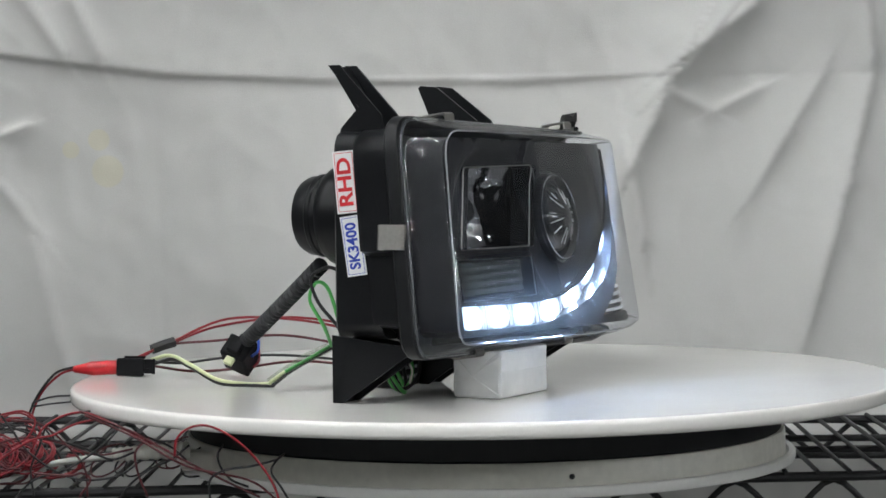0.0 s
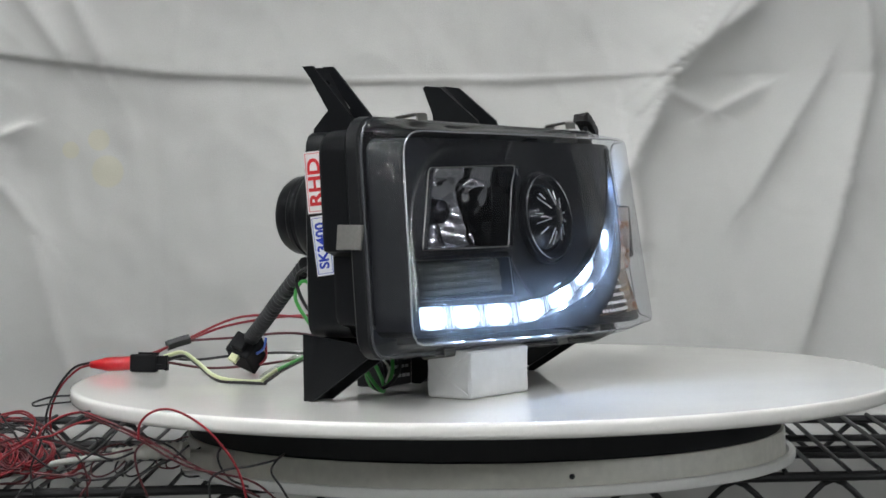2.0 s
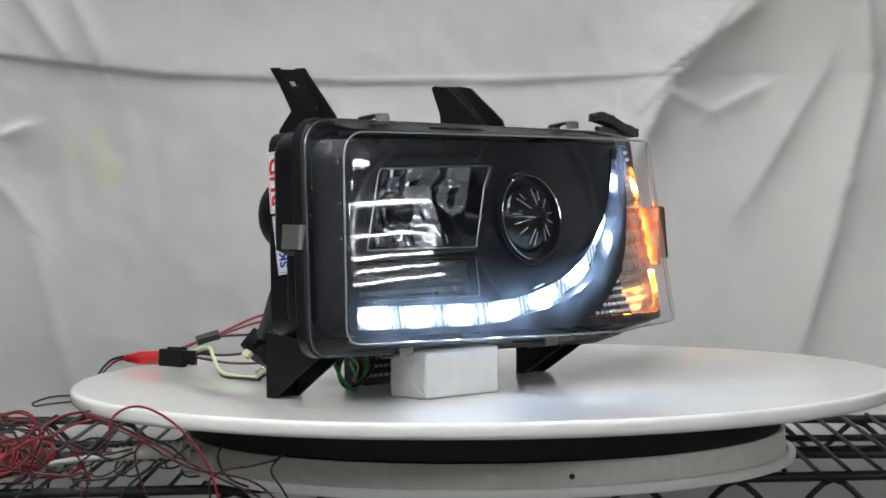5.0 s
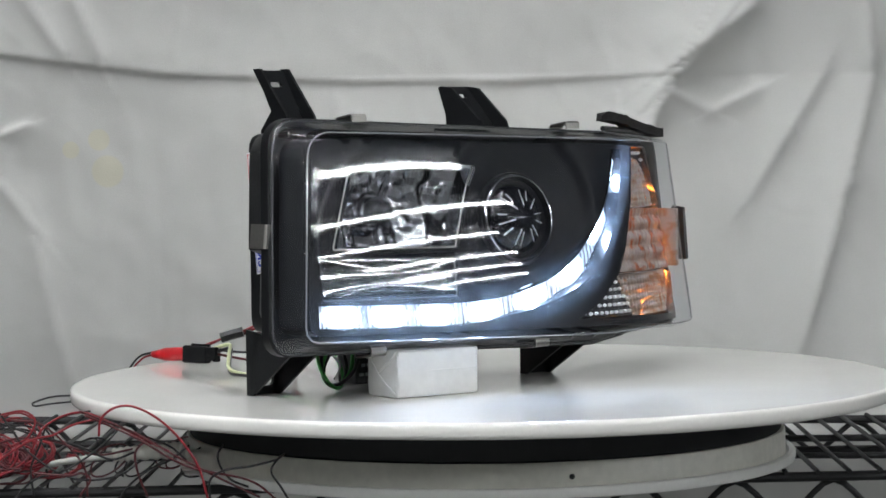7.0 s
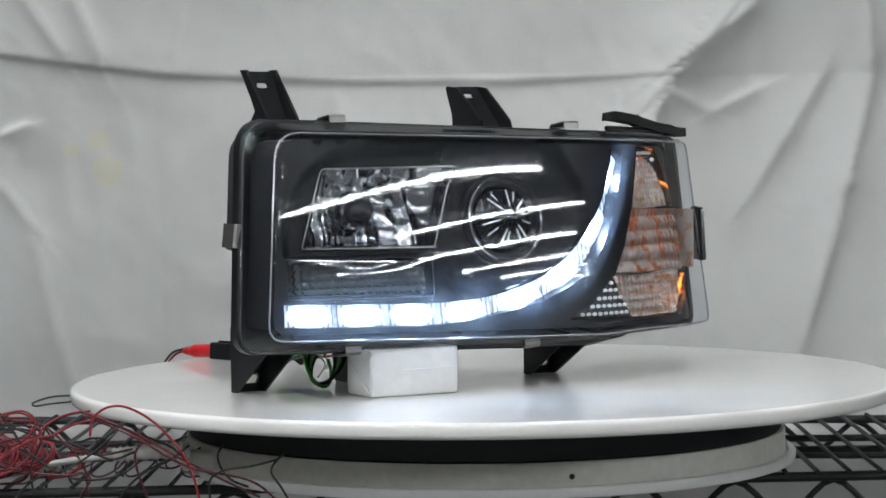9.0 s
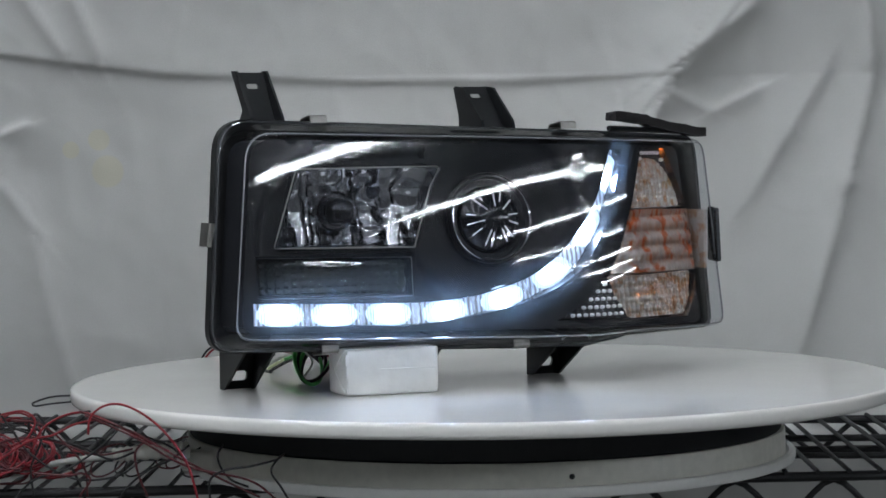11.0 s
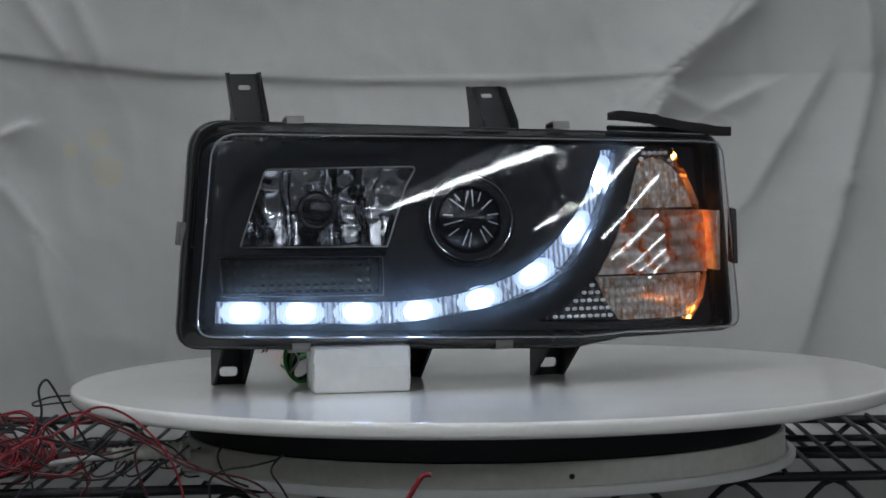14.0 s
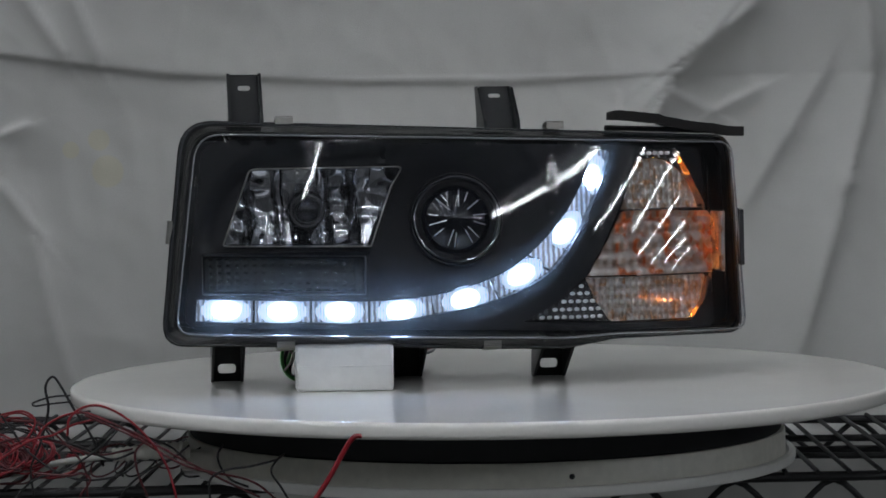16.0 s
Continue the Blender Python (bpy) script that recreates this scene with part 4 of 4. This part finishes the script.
    # the tape's loose flap folded over the end, and its lapped seam
    part("flap", loft([[m @ Vector(p) for p in ((-0.0364, -0.0188, 0.0340), (-0.0364, 0.0185, 0.0335), (-0.0368, 0.0020, 0.0190))], [m @ Vector(p) for p in ((-0.0354, -0.0188, 0.0340), (-0.0354, 0.0185, 0.0335), (-0.0356, 0.0020, 0.0190))]], True, True), PAPER, root, "folded paper flap")
    part("seam", box((-0.034, -0.01985, 0.0185), (0.0352, -0.0192, 0.0192), 0.0002, m), PAPER, root)
    part("tape_edge", box((-0.0361, -0.0199, 0.022), (-0.033, -0.0188, 0.030), 0.0004, m), PAPER, root)
    return root


def flasher():
    root = thing("flasher_relay", "small black flasher relay with grey print behind the block", "relay")
    m = pose(-0.090, 0.020, 0.0)
    part("case", box((-0.020, 0, 0.0002), (0.019, 0.024, 0.036), 0.0015, m), HOUSING, root)
    face = m @ Matrix(((1, 0, 0, 0), (0, 0, -1, 0), (0, 1, 0, 0), (0, 0, 0, 1)))
    writing("letters", "电子闪光器", 0.0062, Matrix.Translation((0.002, -0.0002, 0.0215)) @ face, INK_GREY, root)
    for z, w in ((0.0145, 0.030), (0.0075, 0.034)):
        for k in range(6):
            x0 = -w / 2 + k * w / 6
            part("print_bar", box((x0, -0.0004, z - 0.0012), (x0 + w / 6 - 0.0015, 0.0, z + 0.0012), 0, m), INK_GREY, root)
    return root


def wire(name, pts, r, material, label, category="wire", group=""):
    ob = part(name, tube(pts, r, 8, 7), material, smooth=180)
    return tagged(ob, label, category, group)


def harness():
    """The lamp's leads: everything here turns with the table."""
    out = []
    # corrugated conduit from the boot to the socket
    a, b = Vector((-0.146, 0.062, 0.094)), Vector((-0.080, 0.168, 0.030))
    pts = [a, a.lerp(b, 0.35) + Vector((0, 0.004, -0.004)), a.lerp(b, 0.7) + Vector((0.002, 0.004, -0.003)), b]
    line = smooth_line(pts, 88)
    bm = tube(line, 0.0049, 12, radii=lambda t: 1 + 0.30 * math.tanh(2.5 * math.sin(t * 2 * math.pi * 26)), straight=True)
    out.append(tagged(part("conduit", bm, CONDUIT, smooth=50), "dark grey corrugated conduit from the lamp's rear boot", "conduit"))
    sock = thing("lamp_socket", "black three-pin lamp socket on the conduit's end", "connector")
    m = pose(-0.073, 0.178, 0.0185, 25, 35, 20)
    part("socket_body", box((-0.013, -0.011, -0.010), (0.013, 0.011, 0.009), 0.0015, m), SOCKET_BLACK, sock)
    part("socket_wing", box((-0.018, -0.005, -0.007), (-0.012, 0.006, 0.006), 0.001, m), SOCKET_BLACK, sock)
    part("socket_collar", box((-0.006, -0.007, 0.008), (0.008, 0.007, 0.015), 0.001, m), SOCKET_BLACK, sock)
    part("pin", box((-0.012, -0.003, -0.016), (-0.008, 0.004, -0.009), 0.0003, m), CREAM_WIRE, sock, "pale terminal")
    part("blue_lead", tube([m @ Vector(p) for p in ((0.002, -0.006, 0.018), (-0.002, -0.012, 0.008), (-0.006, -0.012, 0.0))], 0.0011, 6), BLUE_WIRE, sock, "blue lead")
    part("red_lead", tube([m @ Vector(p) for p in ((0.006, -0.006, 0.016), (0.009, -0.012, 0.006), (0.008, -0.012, -0.002))], 0.0011, 6), RED_WIRE, sock, "red lead")
    out.append(sock)
    # alligator clip and its black housing
    al = thing("alligator_clip", "red vinyl alligator clip gripping a black connector", "clip")
    p0, p1, p2 = Vector((-0.109, 0.311, 0.0062)), Vector((-0.104, 0.294, 0.0070)), Vector((-0.096, 0.276, 0.0078))
    part("sleeve", tube([p0, p0.lerp(p1, 0.5), p1, p2], 0.0055, 14, 6, radii=lambda t: 0.5 + 0.55 * min(1, t * 1.7)), RED_CAP, al, smooth=180)
    out.append(al)
    con = thing("black_connector", "black plastic two-way connector lying on the turntable", "connector")
    mc = pose(-0.0905, 0.266, 0.0085, 0, 4, 0) @ pose(0, 0, 0, 0, 0, -58)
    part("body", box((-0.014, -0.0062, -0.0080), (0.008, 0.0062, 0.0062), 0.0015, mc), SOCKET_BLACK, con)
    part("nose", box((0.0075, -0.0052, -0.0058), (0.0160, 0.0052, 0.0056), 0.001, mc), SOCKET_BLACK, con)
    part("latch", box((-0.008, -0.002, 0.006), (0.009, 0.002, 0.0080), 0.0006, mc), SOCKET_BLACK, con)
    for y in (-0.0058, 0.0044):
        part("side_rib", box((-0.004, y, -0.0040), (0.0125, y + 0.0014, -0.0015), 0.0004, mc), SOCKET_BLACK, con)
    part("end_lip", box((0.0145, -0.0058, -0.0064), (0.0165, 0.0058, 0.0060), 0.0005, mc), SOCKET_BLACK, con)
    out.append(con)
    tape = tagged(part("tape_wrap", tube([(-0.0735, 0.260, 0.0205), (-0.066, 0.255, 0.0232), (-0.058, 0.249, 0.0255)], 0.0046, 6, straight=True), BLACK_WIRE, smooth=40), "black tape wrapped round the leads", "tape")
    out.append(tape)
    jo = tagged(part("crimp_sleeve", tube([(-0.1367, 0.113, 0.0045), (-0.1264, 0.1063, 0.0115), (-0.1034, 0.1003, 0.0205), (-0.0792, 0.0957, 0.0265)], 0.0038, 12), SLEEVE, smooth=180), "clear plastic sleeve over two crimped leads", "sleeve")
    out.append(jo)
    W = lambda *a: out.append(wire(*a))
    W("lead", [(-0.082, 0.256, 0.013), (-0.078, 0.24, 0.0165), (-0.101, 0.2065, 0.0122), (-0.1281, 0.1657, 0.0045), (-0.1337, 0.1378, 0.0025), (-0.1345, 0.1155, 0.0032), (-0.1360, 0.1125, 0.0050), (-0.1264, 0.1065, 0.0118)], 0.0015, CREAM_WIRE, "cream lead running over the turntable")
    W("lead", [(-0.083, 0.253, 0.01), (-0.079, 0.237, 0.0135), (-0.102, 0.2035, 0.0092), (-0.1291, 0.1627, 0.0016), (-0.1347, 0.1348, 0.0016), (-0.1355, 0.1125, 0.0018), (-0.1365, 0.1100, 0.0030), (-0.1264, 0.1050, 0.0095)], 0.0014, BLACK_WIRE, "black lead running over the turntable")
    W("lead", [(-0.1264, 0.1063, 0.0115), (-0.0792, 0.0957, 0.0265), (-0.085, 0.088, 0.031), (-0.115, 0.072, 0.032), (-0.140, 0.064, 0.048), (-0.150, 0.070, 0.068), (-0.150, 0.064, 0.081), (-0.150, 0.054, 0.076), (-0.150, 0.045, 0.050), (-0.150, 0.040, 0.032)], 0.0014, GREEN_WIRE, "green lead looped up behind the lamp")
    W("lead", [(-0.1264, 0.1063, 0.0095), (-0.0792, 0.0957, 0.0245), (-0.085, 0.086, 0.027), (-0.115, 0.066, 0.028), (-0.145, 0.048, 0.046), (-0.151, 0.062, 0.066), (-0.151, 0.068, 0.084), (-0.150, 0.056, 0.092), (-0.149, 0.046, 0.090), (-0.148, 0.030, 0.080)], 0.0014, BLACK_WIRE, "black lead looped up behind the lamp")
    W("lead", [(-0.098, 0.272, 0.012), (-0.084, 0.262, 0.016), (-0.0735, 0.2575, 0.0205), (-0.058, 0.250, 0.026), (-0.030, 0.215, 0.043), (-0.005, 0.160, 0.041), (0.004, 0.105, 0.030), (-0.02, 0.06, 0.022), (-0.06, 0.032, 0.018)], 0.0011, RED_WIRE, "red lead arching over the turntable")
    W("lead", [(-0.098, 0.274, 0.011), (-0.086, 0.266, 0.015), (-0.0735, 0.259, 0.0198), (-0.056, 0.252, 0.0245), (-0.022, 0.230, 0.036), (0.012, 0.180, 0.042), (0.018, 0.120, 0.034), (-0.01, 0.07, 0.020), (-0.03, 0.03, 0.030)], 0.0011, RED_WIRE, "red lead arching over the turntable")
    W("lead", [(-0.0735, 0.2585, 0.0212), (-0.056, 0.249, 0.0240), (-0.040, 0.220, 0.026), (-0.020, 0.170, 0.030), (-0.018, 0.110, 0.022), (-0.05, 0.06, 0.014)], 0.0011, MAROON_WIRE, "dark lead arching over the turntable")
    W("lead", [(-0.084, 0.256, 0.012), (-0.060, 0.240, 0.009), (-0.035, 0.215, 0.012), (-0.02, 0.17, 0.014), (-0.03, 0.10, 0.012), (-0.06, 0.05, 0.012)], 0.0011, BLACK_WIRE, "black lead lying over the turntable")
    W("lead", [(-0.082, 0.252, 0.008), (-0.058, 0.230, 0.0025), (-0.036, 0.200, 0.004), (-0.026, 0.155, 0.010), (-0.04, 0.10, 0.010), (-0.066, 0.05, 0.010)], 0.0011, MAROON_WIRE, "dark lead lying over the turntable")
    # coil of leads under the lamp
    for k, (mt, lab) in enumerate(((GREEN_WIRE, "green"), (BLACK_WIRE, "black"), (GREEN_WIRE, "green"), (BLACK_WIRE, "black"))):
        c = Vector((-0.146 + 0.002 * k, 0.004 - 0.002 * k, 0.0175 + 0.0008 * k))
        ring = [c + Vector((0.012 * math.cos(a), 0.010 * math.sin(a) + 0.004 * math.cos(a + k), 0.0155 * math.sin(a + 0.3 * k))) for a in np.linspace(0.4, 2 * math.pi + 0.2, 14)]
        W("lead_coil", ring, 0.0014, mt, lab + " lead coiled under the lamp")
    W("zip_tie", [(-0.156, -0.008, 0.030), (-0.150, -0.014, 0.020), (-0.157, -0.016, 0.010)], 0.0008, WHITE_WIRE, "pale cable tie round the coiled leads")
    W("lead", [(-0.040, 0.000, 0.034), (-0.015, -0.004, 0.031), (0.005, -0.002, 0.030), (0.020, 0.004, 0.031)], 0.0011, BLACK_WIRE, "black lead hanging below the lamp")
    plug = tagged(part("dark_plug", tube([(0.004, 0.000, 0.0275), (0.018, 0.002, 0.0255), (0.034, 0.004, 0.029)], 0.0042, 10, radii=lambda t: 0.7 + 0.4 * math.sin(math.pi * t)), HOUSING, smooth=60), "small black plug hanging under the lamp", "connector")
    out.append(plug)
    # supply pair from the alligator clip over the table's edge
    W("supply_lead", [(-0.109, 0.311, 0.006), (-0.113, 0.322, 0.002), (-0.118, 0.336, -0.012), (-0.122, 0.344, -0.032), (-0.120, 0.346, -0.050)], 0.0010, RED_WIRE, "red supply lead hanging over the table's edge")
    W("supply_lead", [(-0.110, 0.311, 0.008), (-0.115, 0.325, 0.003), (-0.121, 0.338, -0.014), (-0.126, 0.345, -0.034), (-0.124, 0.347, -0.050)], 0.0010, BLACK_WIRE, "black supply lead hanging over the table's edge")
    return out


RIDERS = [TABLE_TOP, LAMP, carton(), flasher(), *harness()]


# ---- leads on the shelf ----
def tangle():
    rnd = random.Random(11)
    for k in range(14):
        # bundles of two to four leads lying in loops
        mt, lab = ((RED_WIRE, "red"), (RED_WIRE, "red"), (MAROON_WIRE, "dark red"), (RED_WIRE, "red"), (BLACK_WIRE, "black"))[k % 5]
        cx, cy, cz = rnd.uniform(-0.380, -0.338), rnd.uniform(-0.19, -0.08), rnd.uniform(-0.056, -0.034)
        r0, skew, ph, lean = rnd.uniform(0.008, 0.024), rnd.uniform(-1.2, 1.2), rnd.uniform(0, 6), rnd.uniform(0.3, 1.0)
        turns = [(ph + i * 0.66, r0 * rnd.uniform(0.92, 1.1)) for i in range(15)]
        for j in range(rnd.choice((2, 3, 3, 4))):
            dx, dr = rnd.uniform(-0.003, 0.003), rnd.uniform(0.85, 1.15)
            pts = [(cx + dx + dr * rr * math.cos(a) + 0.002 * i * skew, cy + 0.002 * j + dr * rr * math.sin(a) * 0.6, max(-0.0615, cz + dx + dr * rr * math.sin(a) * lean)) for i, (a, rr) in enumerate(turns)]
            wire("loose_wire", pts, 0.0008, mt, lab + " wire in a loose tangle on the shelf", "wire", "tangled wires")
    for k in range(5):
        mt, lab = ((BLACK_WIRE, "black"), (MAROON_WIRE, "dark red"))[k % 2]
        cx, cy = -0.305 + 0.024 * k, rnd.uniform(-0.12, -0.05)
        pts = [(cx + (0.010 + 0.0008 * i) * math.cos(0.7 * i + k), cy + 0.010 * math.sin(0.7 * i + k), max(-0.0615, -0.050 + 0.011 * math.sin(0.7 * i + k + 0.5))) for i in range(13)]
        wire("loose_wire", pts, 0.0007, mt, lab + " wire looped under the table's edge", "wire", "tangled wires")


tangle()
FRONT_LOOP = wire("loop_wire", [(-0.2334, -0.36, -0.0021), (-0.2318, -0.36, 0.0087), (-0.2234, -0.36, 0.0158), (-0.2115, -0.36, 0.0167), (-0.1966, -0.36, 0.0094), (-0.1824, -0.36, -0.0038), (-0.1702, -0.36, -0.0226), (-0.1634, -0.36, -0.0479)], 0.0008, RED_WIRE, "red wire looping up before the turntable")
LOOSE_END = wire("loose_end", [(-0.0753, -0.42, 0.0044), (-0.0805, -0.42, 0.0034), (-0.0865, -0.42, -0.0052), (-0.0964, -0.42, -0.0224), (-0.1105, -0.42, -0.043)], 0.0016, RED_WIRE, "red wire end drifting before the turntable's base")
BLACK_LOOP = wire("loop_wire", [(-0.34, -0.12, -0.036), (-0.3345, -0.12, -0.0152), (-0.3363, -0.12, 0.0014), (-0.3307, -0.12, 0.0089), (-0.3246, -0.12, 0.0013), (-0.3166, -0.12, -0.0134), (-0.3025, -0.12, -0.0364), (-0.2946, -0.12, -0.0574)], 0.0010, BLACK_WIRE, "black wire looping up beside the turntable")
wire("loose_wire", [(-0.2722, -0.25, 0.0005), (-0.2378, -0.25, -0.0153), (-0.2035, -0.25, -0.035), (-0.1613, -0.25, -0.0451), (-0.1423, -0.25, -0.0588)], 0.0008, MAROON_WIRE, "dark red wire across the shelf", "wire", "tangled wires")
wire("loose_wire", [(-0.2777, -0.24, 0.0022), (-0.2412, -0.24, -0.0126), (-0.2086, -0.24, -0.0312), (-0.1778, -0.24, -0.0471), (-0.1548, -0.24, -0.0582)], 0.0008, MAROON_WIRE, "dark red wire across the shelf", "wire", "tangled wires")
wire("loose_wire", [(-0.3187, -0.2, -0.0303), (-0.3105, -0.2, -0.0145), (-0.2964, -0.2, -0.0055), (-0.2805, -0.2, -0.0033), (-0.2608, -0.2, -0.0111), (-0.2391, -0.2, -0.0225), (-0.2214, -0.2, -0.0314)], 0.0008, RED_WIRE, "red wire rising from the tangle", "wire", "tangled wires")
wire("loose_wire", [(-0.251, -0.16, -0.0361), (-0.2694, -0.16, -0.0412), (-0.2916, -0.16, -0.0316), (-0.324, -0.16, -0.0231), (-0.3563, -0.16, -0.0113)], 0.0008, BLACK_WIRE, "black wire lying across the shelf", "wire", "tangled wires")
wire("loose_wire", [(-0.205, -0.22, -0.0244), (-0.2189, -0.22, -0.0348), (-0.2308, -0.22, -0.0398), (-0.2467, -0.22, -0.0514), (-0.2588, -0.22, -0.0678)], 0.0008, BLACK_WIRE, "black wire lying across the shelf", "wire", "tangled wires")
wire("loose_wire", [(-0.1447, -0.17, -0.0385), (-0.1429, -0.26, -0.0305), (-0.1602, -0.26, -0.0345), (-0.1756, -0.26, -0.0366), (-0.1864, -0.26, -0.0434), (-0.1866, -0.26, -0.0588)], 0.0008, BLACK_WIRE, "black wire hanging before the base", "wire", "tangled wires")
wire("loose_wire", [(-0.1427, -0.17, -0.0373), (-0.1402, -0.26, -0.0293), (-0.145, -0.26, -0.0381), (-0.1386, -0.26, -0.0486), (-0.1301, -0.26, -0.0632)], 0.0008, BLACK_WIRE, "black wire hanging before the base", "wire", "tangled wires")
wire("loose_wire", [(-0.3361, -0.18, -0.0105), (-0.3161, -0.18, -0.0128), (-0.2963, -0.18, -0.0291), (-0.2845, -0.18, -0.0453), (-0.2829, -0.18, -0.0655)], 0.0008, MAROON_WIRE, "dark red wire across the shelf", "wire", "tangled wires")
wire("loose_wire", [(-0.2569, -0.2, -0.0151), (-0.269, -0.2, -0.0269), (-0.2932, -0.2, -0.0426), (-0.3172, -0.2, -0.0503), (-0.3334, -0.2, -0.0661)], 0.0008, BLACK_WIRE, "black wire lying across the shelf", "wire", "tangled wires")
wire("loose_wire", [(-0.3588, -0.15, -0.0321), (-0.3341, -0.15, -0.0262), (-0.3096, -0.15, -0.0294), (-0.2811, -0.15, -0.0391), (-0.2545, -0.15, -0.0353)], 0.0008, MAROON_WIRE, "dark red wire across the shelf", "wire", "tangled wires")
wire("loose_wire", [(-0.2324, -0.22, -0.0189), (-0.2424, -0.22, -0.0287), (-0.2407, -0.22, -0.0444), (-0.2343, -0.22, -0.0602)], 0.0008, MAROON_WIRE, "dark red wire hanging over the shelf edge", "wire", "tangled wires")
wire("loose_wire", [(-0.3265, 0.02, -0.013), (-0.3435, 0.02, -0.0142), (-0.3571, 0.02, -0.0185), (-0.3562, 0.02, -0.0212), (-0.3436, 0.02, -0.0196), (-0.3257, 0.02, -0.018)], 0.0008, BLACK_WIRE, "black wire looping out beside the table", "wire", "tangled wires")
wire("loose_wire", [(-0.2805, -0.2, -0.0049), (-0.2647, -0.2, -0.0102), (-0.2411, -0.2, -0.0193), (-0.2214, -0.2, -0.0274), (-0.2096, -0.2, -0.0375)], 0.0008, BLACK_WIRE, "black wire lying across the shelf", "wire", "tangled wires")
wire("loose_wire", [(-0.2797, -0.18, -0.0043), (-0.2959, -0.18, -0.0069), (-0.3101, -0.18, -0.0136), (-0.3164, -0.18, -0.0289), (-0.3228, -0.18, -0.0449), (-0.3211, -0.18, -0.0651)], 0.0008, BLACK_WIRE, "black wire lying across the shelf", "wire", "tangled wires")
wire("loose_wire", [(-0.3439, -0.2, 0.0018), (-0.3323, -0.2, -0.0143), (-0.3207, -0.2, -0.0303), (-0.3011, -0.2, -0.0445), (-0.2814, -0.2, -0.0507), (-0.2575, -0.2, -0.0477), (-0.2414, -0.2, -0.0372)], 0.0008, BLACK_WIRE, "black wire lying across the shelf", "wire", "tangled wires")
wire("loose_wire", [(-0.2694, -0.22, -0.0056), (-0.2852, -0.22, -0.0093), (-0.299, -0.22, -0.0162), (-0.3129, -0.22, -0.0192), (-0.3287, -0.22, -0.0277), (-0.3447, -0.22, -0.0393)], 0.0008, RED_WIRE, "red wire rising from the tangle", "wire", "tangled wires")
wire("loose_wire", [(-0.3401, -0.2, -0.0042), (-0.3241, -0.2, -0.0016), (-0.3155, -0.2, -0.0085), (-0.3213, -0.2, -0.0204), (-0.3326, -0.2, -0.0262)], 0.0008, RED_WIRE, "red wire rising from the tangle", "wire", "tangled wires")
wire("loose_wire", [(-0.2788, -0.24, -0.0569), (-0.2709, -0.24, -0.0453), (-0.2766, -0.24, -0.0405), (-0.2863, -0.24, -0.042), (-0.3096, -0.24, -0.0402)], 0.0008, MAROON_WIRE, "dark red wire across the shelf", "wire", "tangled wires")
wire("loose_wire", [(-0.1913, -0.13, -0.0356), (-0.1833, -0.24, -0.0287), (-0.1808, -0.24, -0.0385), (-0.1739, -0.24, -0.0463), (-0.1624, -0.24, -0.0511)], 0.0008, BLACK_WIRE, "black wire hanging before the base", "wire", "tangled wires")



def mains_lead():
    root = thing("mains_lead", "off-white mains cable with a moulded strain relief", "cable")
    part("cable", tube([(-0.3821, -0.12, -0.0606), (-0.3445, -0.12, -0.056), (-0.3111, -0.12, -0.048), (-0.2714, -0.12, -0.0434)], 0.0024, 10), WHITE_WIRE, root, smooth=180)
    line = [(-0.2735, -0.12, -0.0434), (-0.2569, -0.12, -0.0419), (-0.2319, -0.12, -0.0405), (-0.2173, -0.12, -0.0399)]
    part("strain_relief", tube(line, 0.0062, 12, 16, radii=lambda t: 0.8 + 0.25 * t + 0.09 * math.sin(t * 62)), BASE_WHITE, root, smooth=60)


mains_lead()


def motions():
    rows = [(t, turn(t)) for t in np.arange(0.0, 16.01, 1.0)]
    for ob in RIDERS:
        walk(ob, rows)
    # flashing made by an added half-lit drum, turned front and away once each flash
    flashes, spin = [(0.0, 0.0)], 0
    for n in range(25):
        peak = 0.30 + 0.6396 * n
        for dt, a in ((-0.21, 14), (-0.15, 48), (-0.10, 95), (-0.05, 145), (0.03, 184), (0.09, 204), (0.14, 232), (0.18, 275), (0.22, 316), (0.27, 342), (0.34, 356)):
            if 0.05 < peak + dt < 15.97:
                flashes.append((peak + dt, spin + a))
        spin += 360
    flashes.append((16.0, flashes[-1][1] + 3))
    walk(FLASH_DRUM, [(t, pose(0.130, -0.007, 0.1105, -11, 0, 0) @ pose(0, 0, 0, 0, 0, 180 + 25 + a)) for t, a in flashes])
    walk(FRONT_LOOP, [(0.0, pose(0.036, 0, -0.012)), (1.5, pose(0.018, 0, -0.003)), (3.5, pose(0.002, 0, 0.0)), (7.0, pose(-0.012, 0, 0.001)), (9.0, pose(-0.0175, 0, 0.001)), (12.5, pose(-0.021, 0, 0.003)), (14.5, pose(-0.029, 0, 0.0)), (16.0, pose(-0.032, 0, 0.0015))])
    walk(BLACK_LOOP, [(0.0, pose(0.01, 0.02, -0.05)), (9.0, pose(0.01, 0.01, -0.05)), (11.5, pose(0.0, 0, -0.012)), (12.5, pose(0, 0, 0)), (14.5, pose(0.012, 0, 0.004)), (16.0, pose(0.014, 0, 0.006))])
    walk(LOOSE_END, [(0.0, pose(0.06, 0, -0.08)), (12.5, pose(0.06, 0, -0.08)), (14.0, pose(0.042, 0, -0.024)), (14.5, pose(0.036, 0, -0.019)), (15.2, pose(0.018, 0, -0.008)), (16.0, pose(0, 0, 0))])


motions()
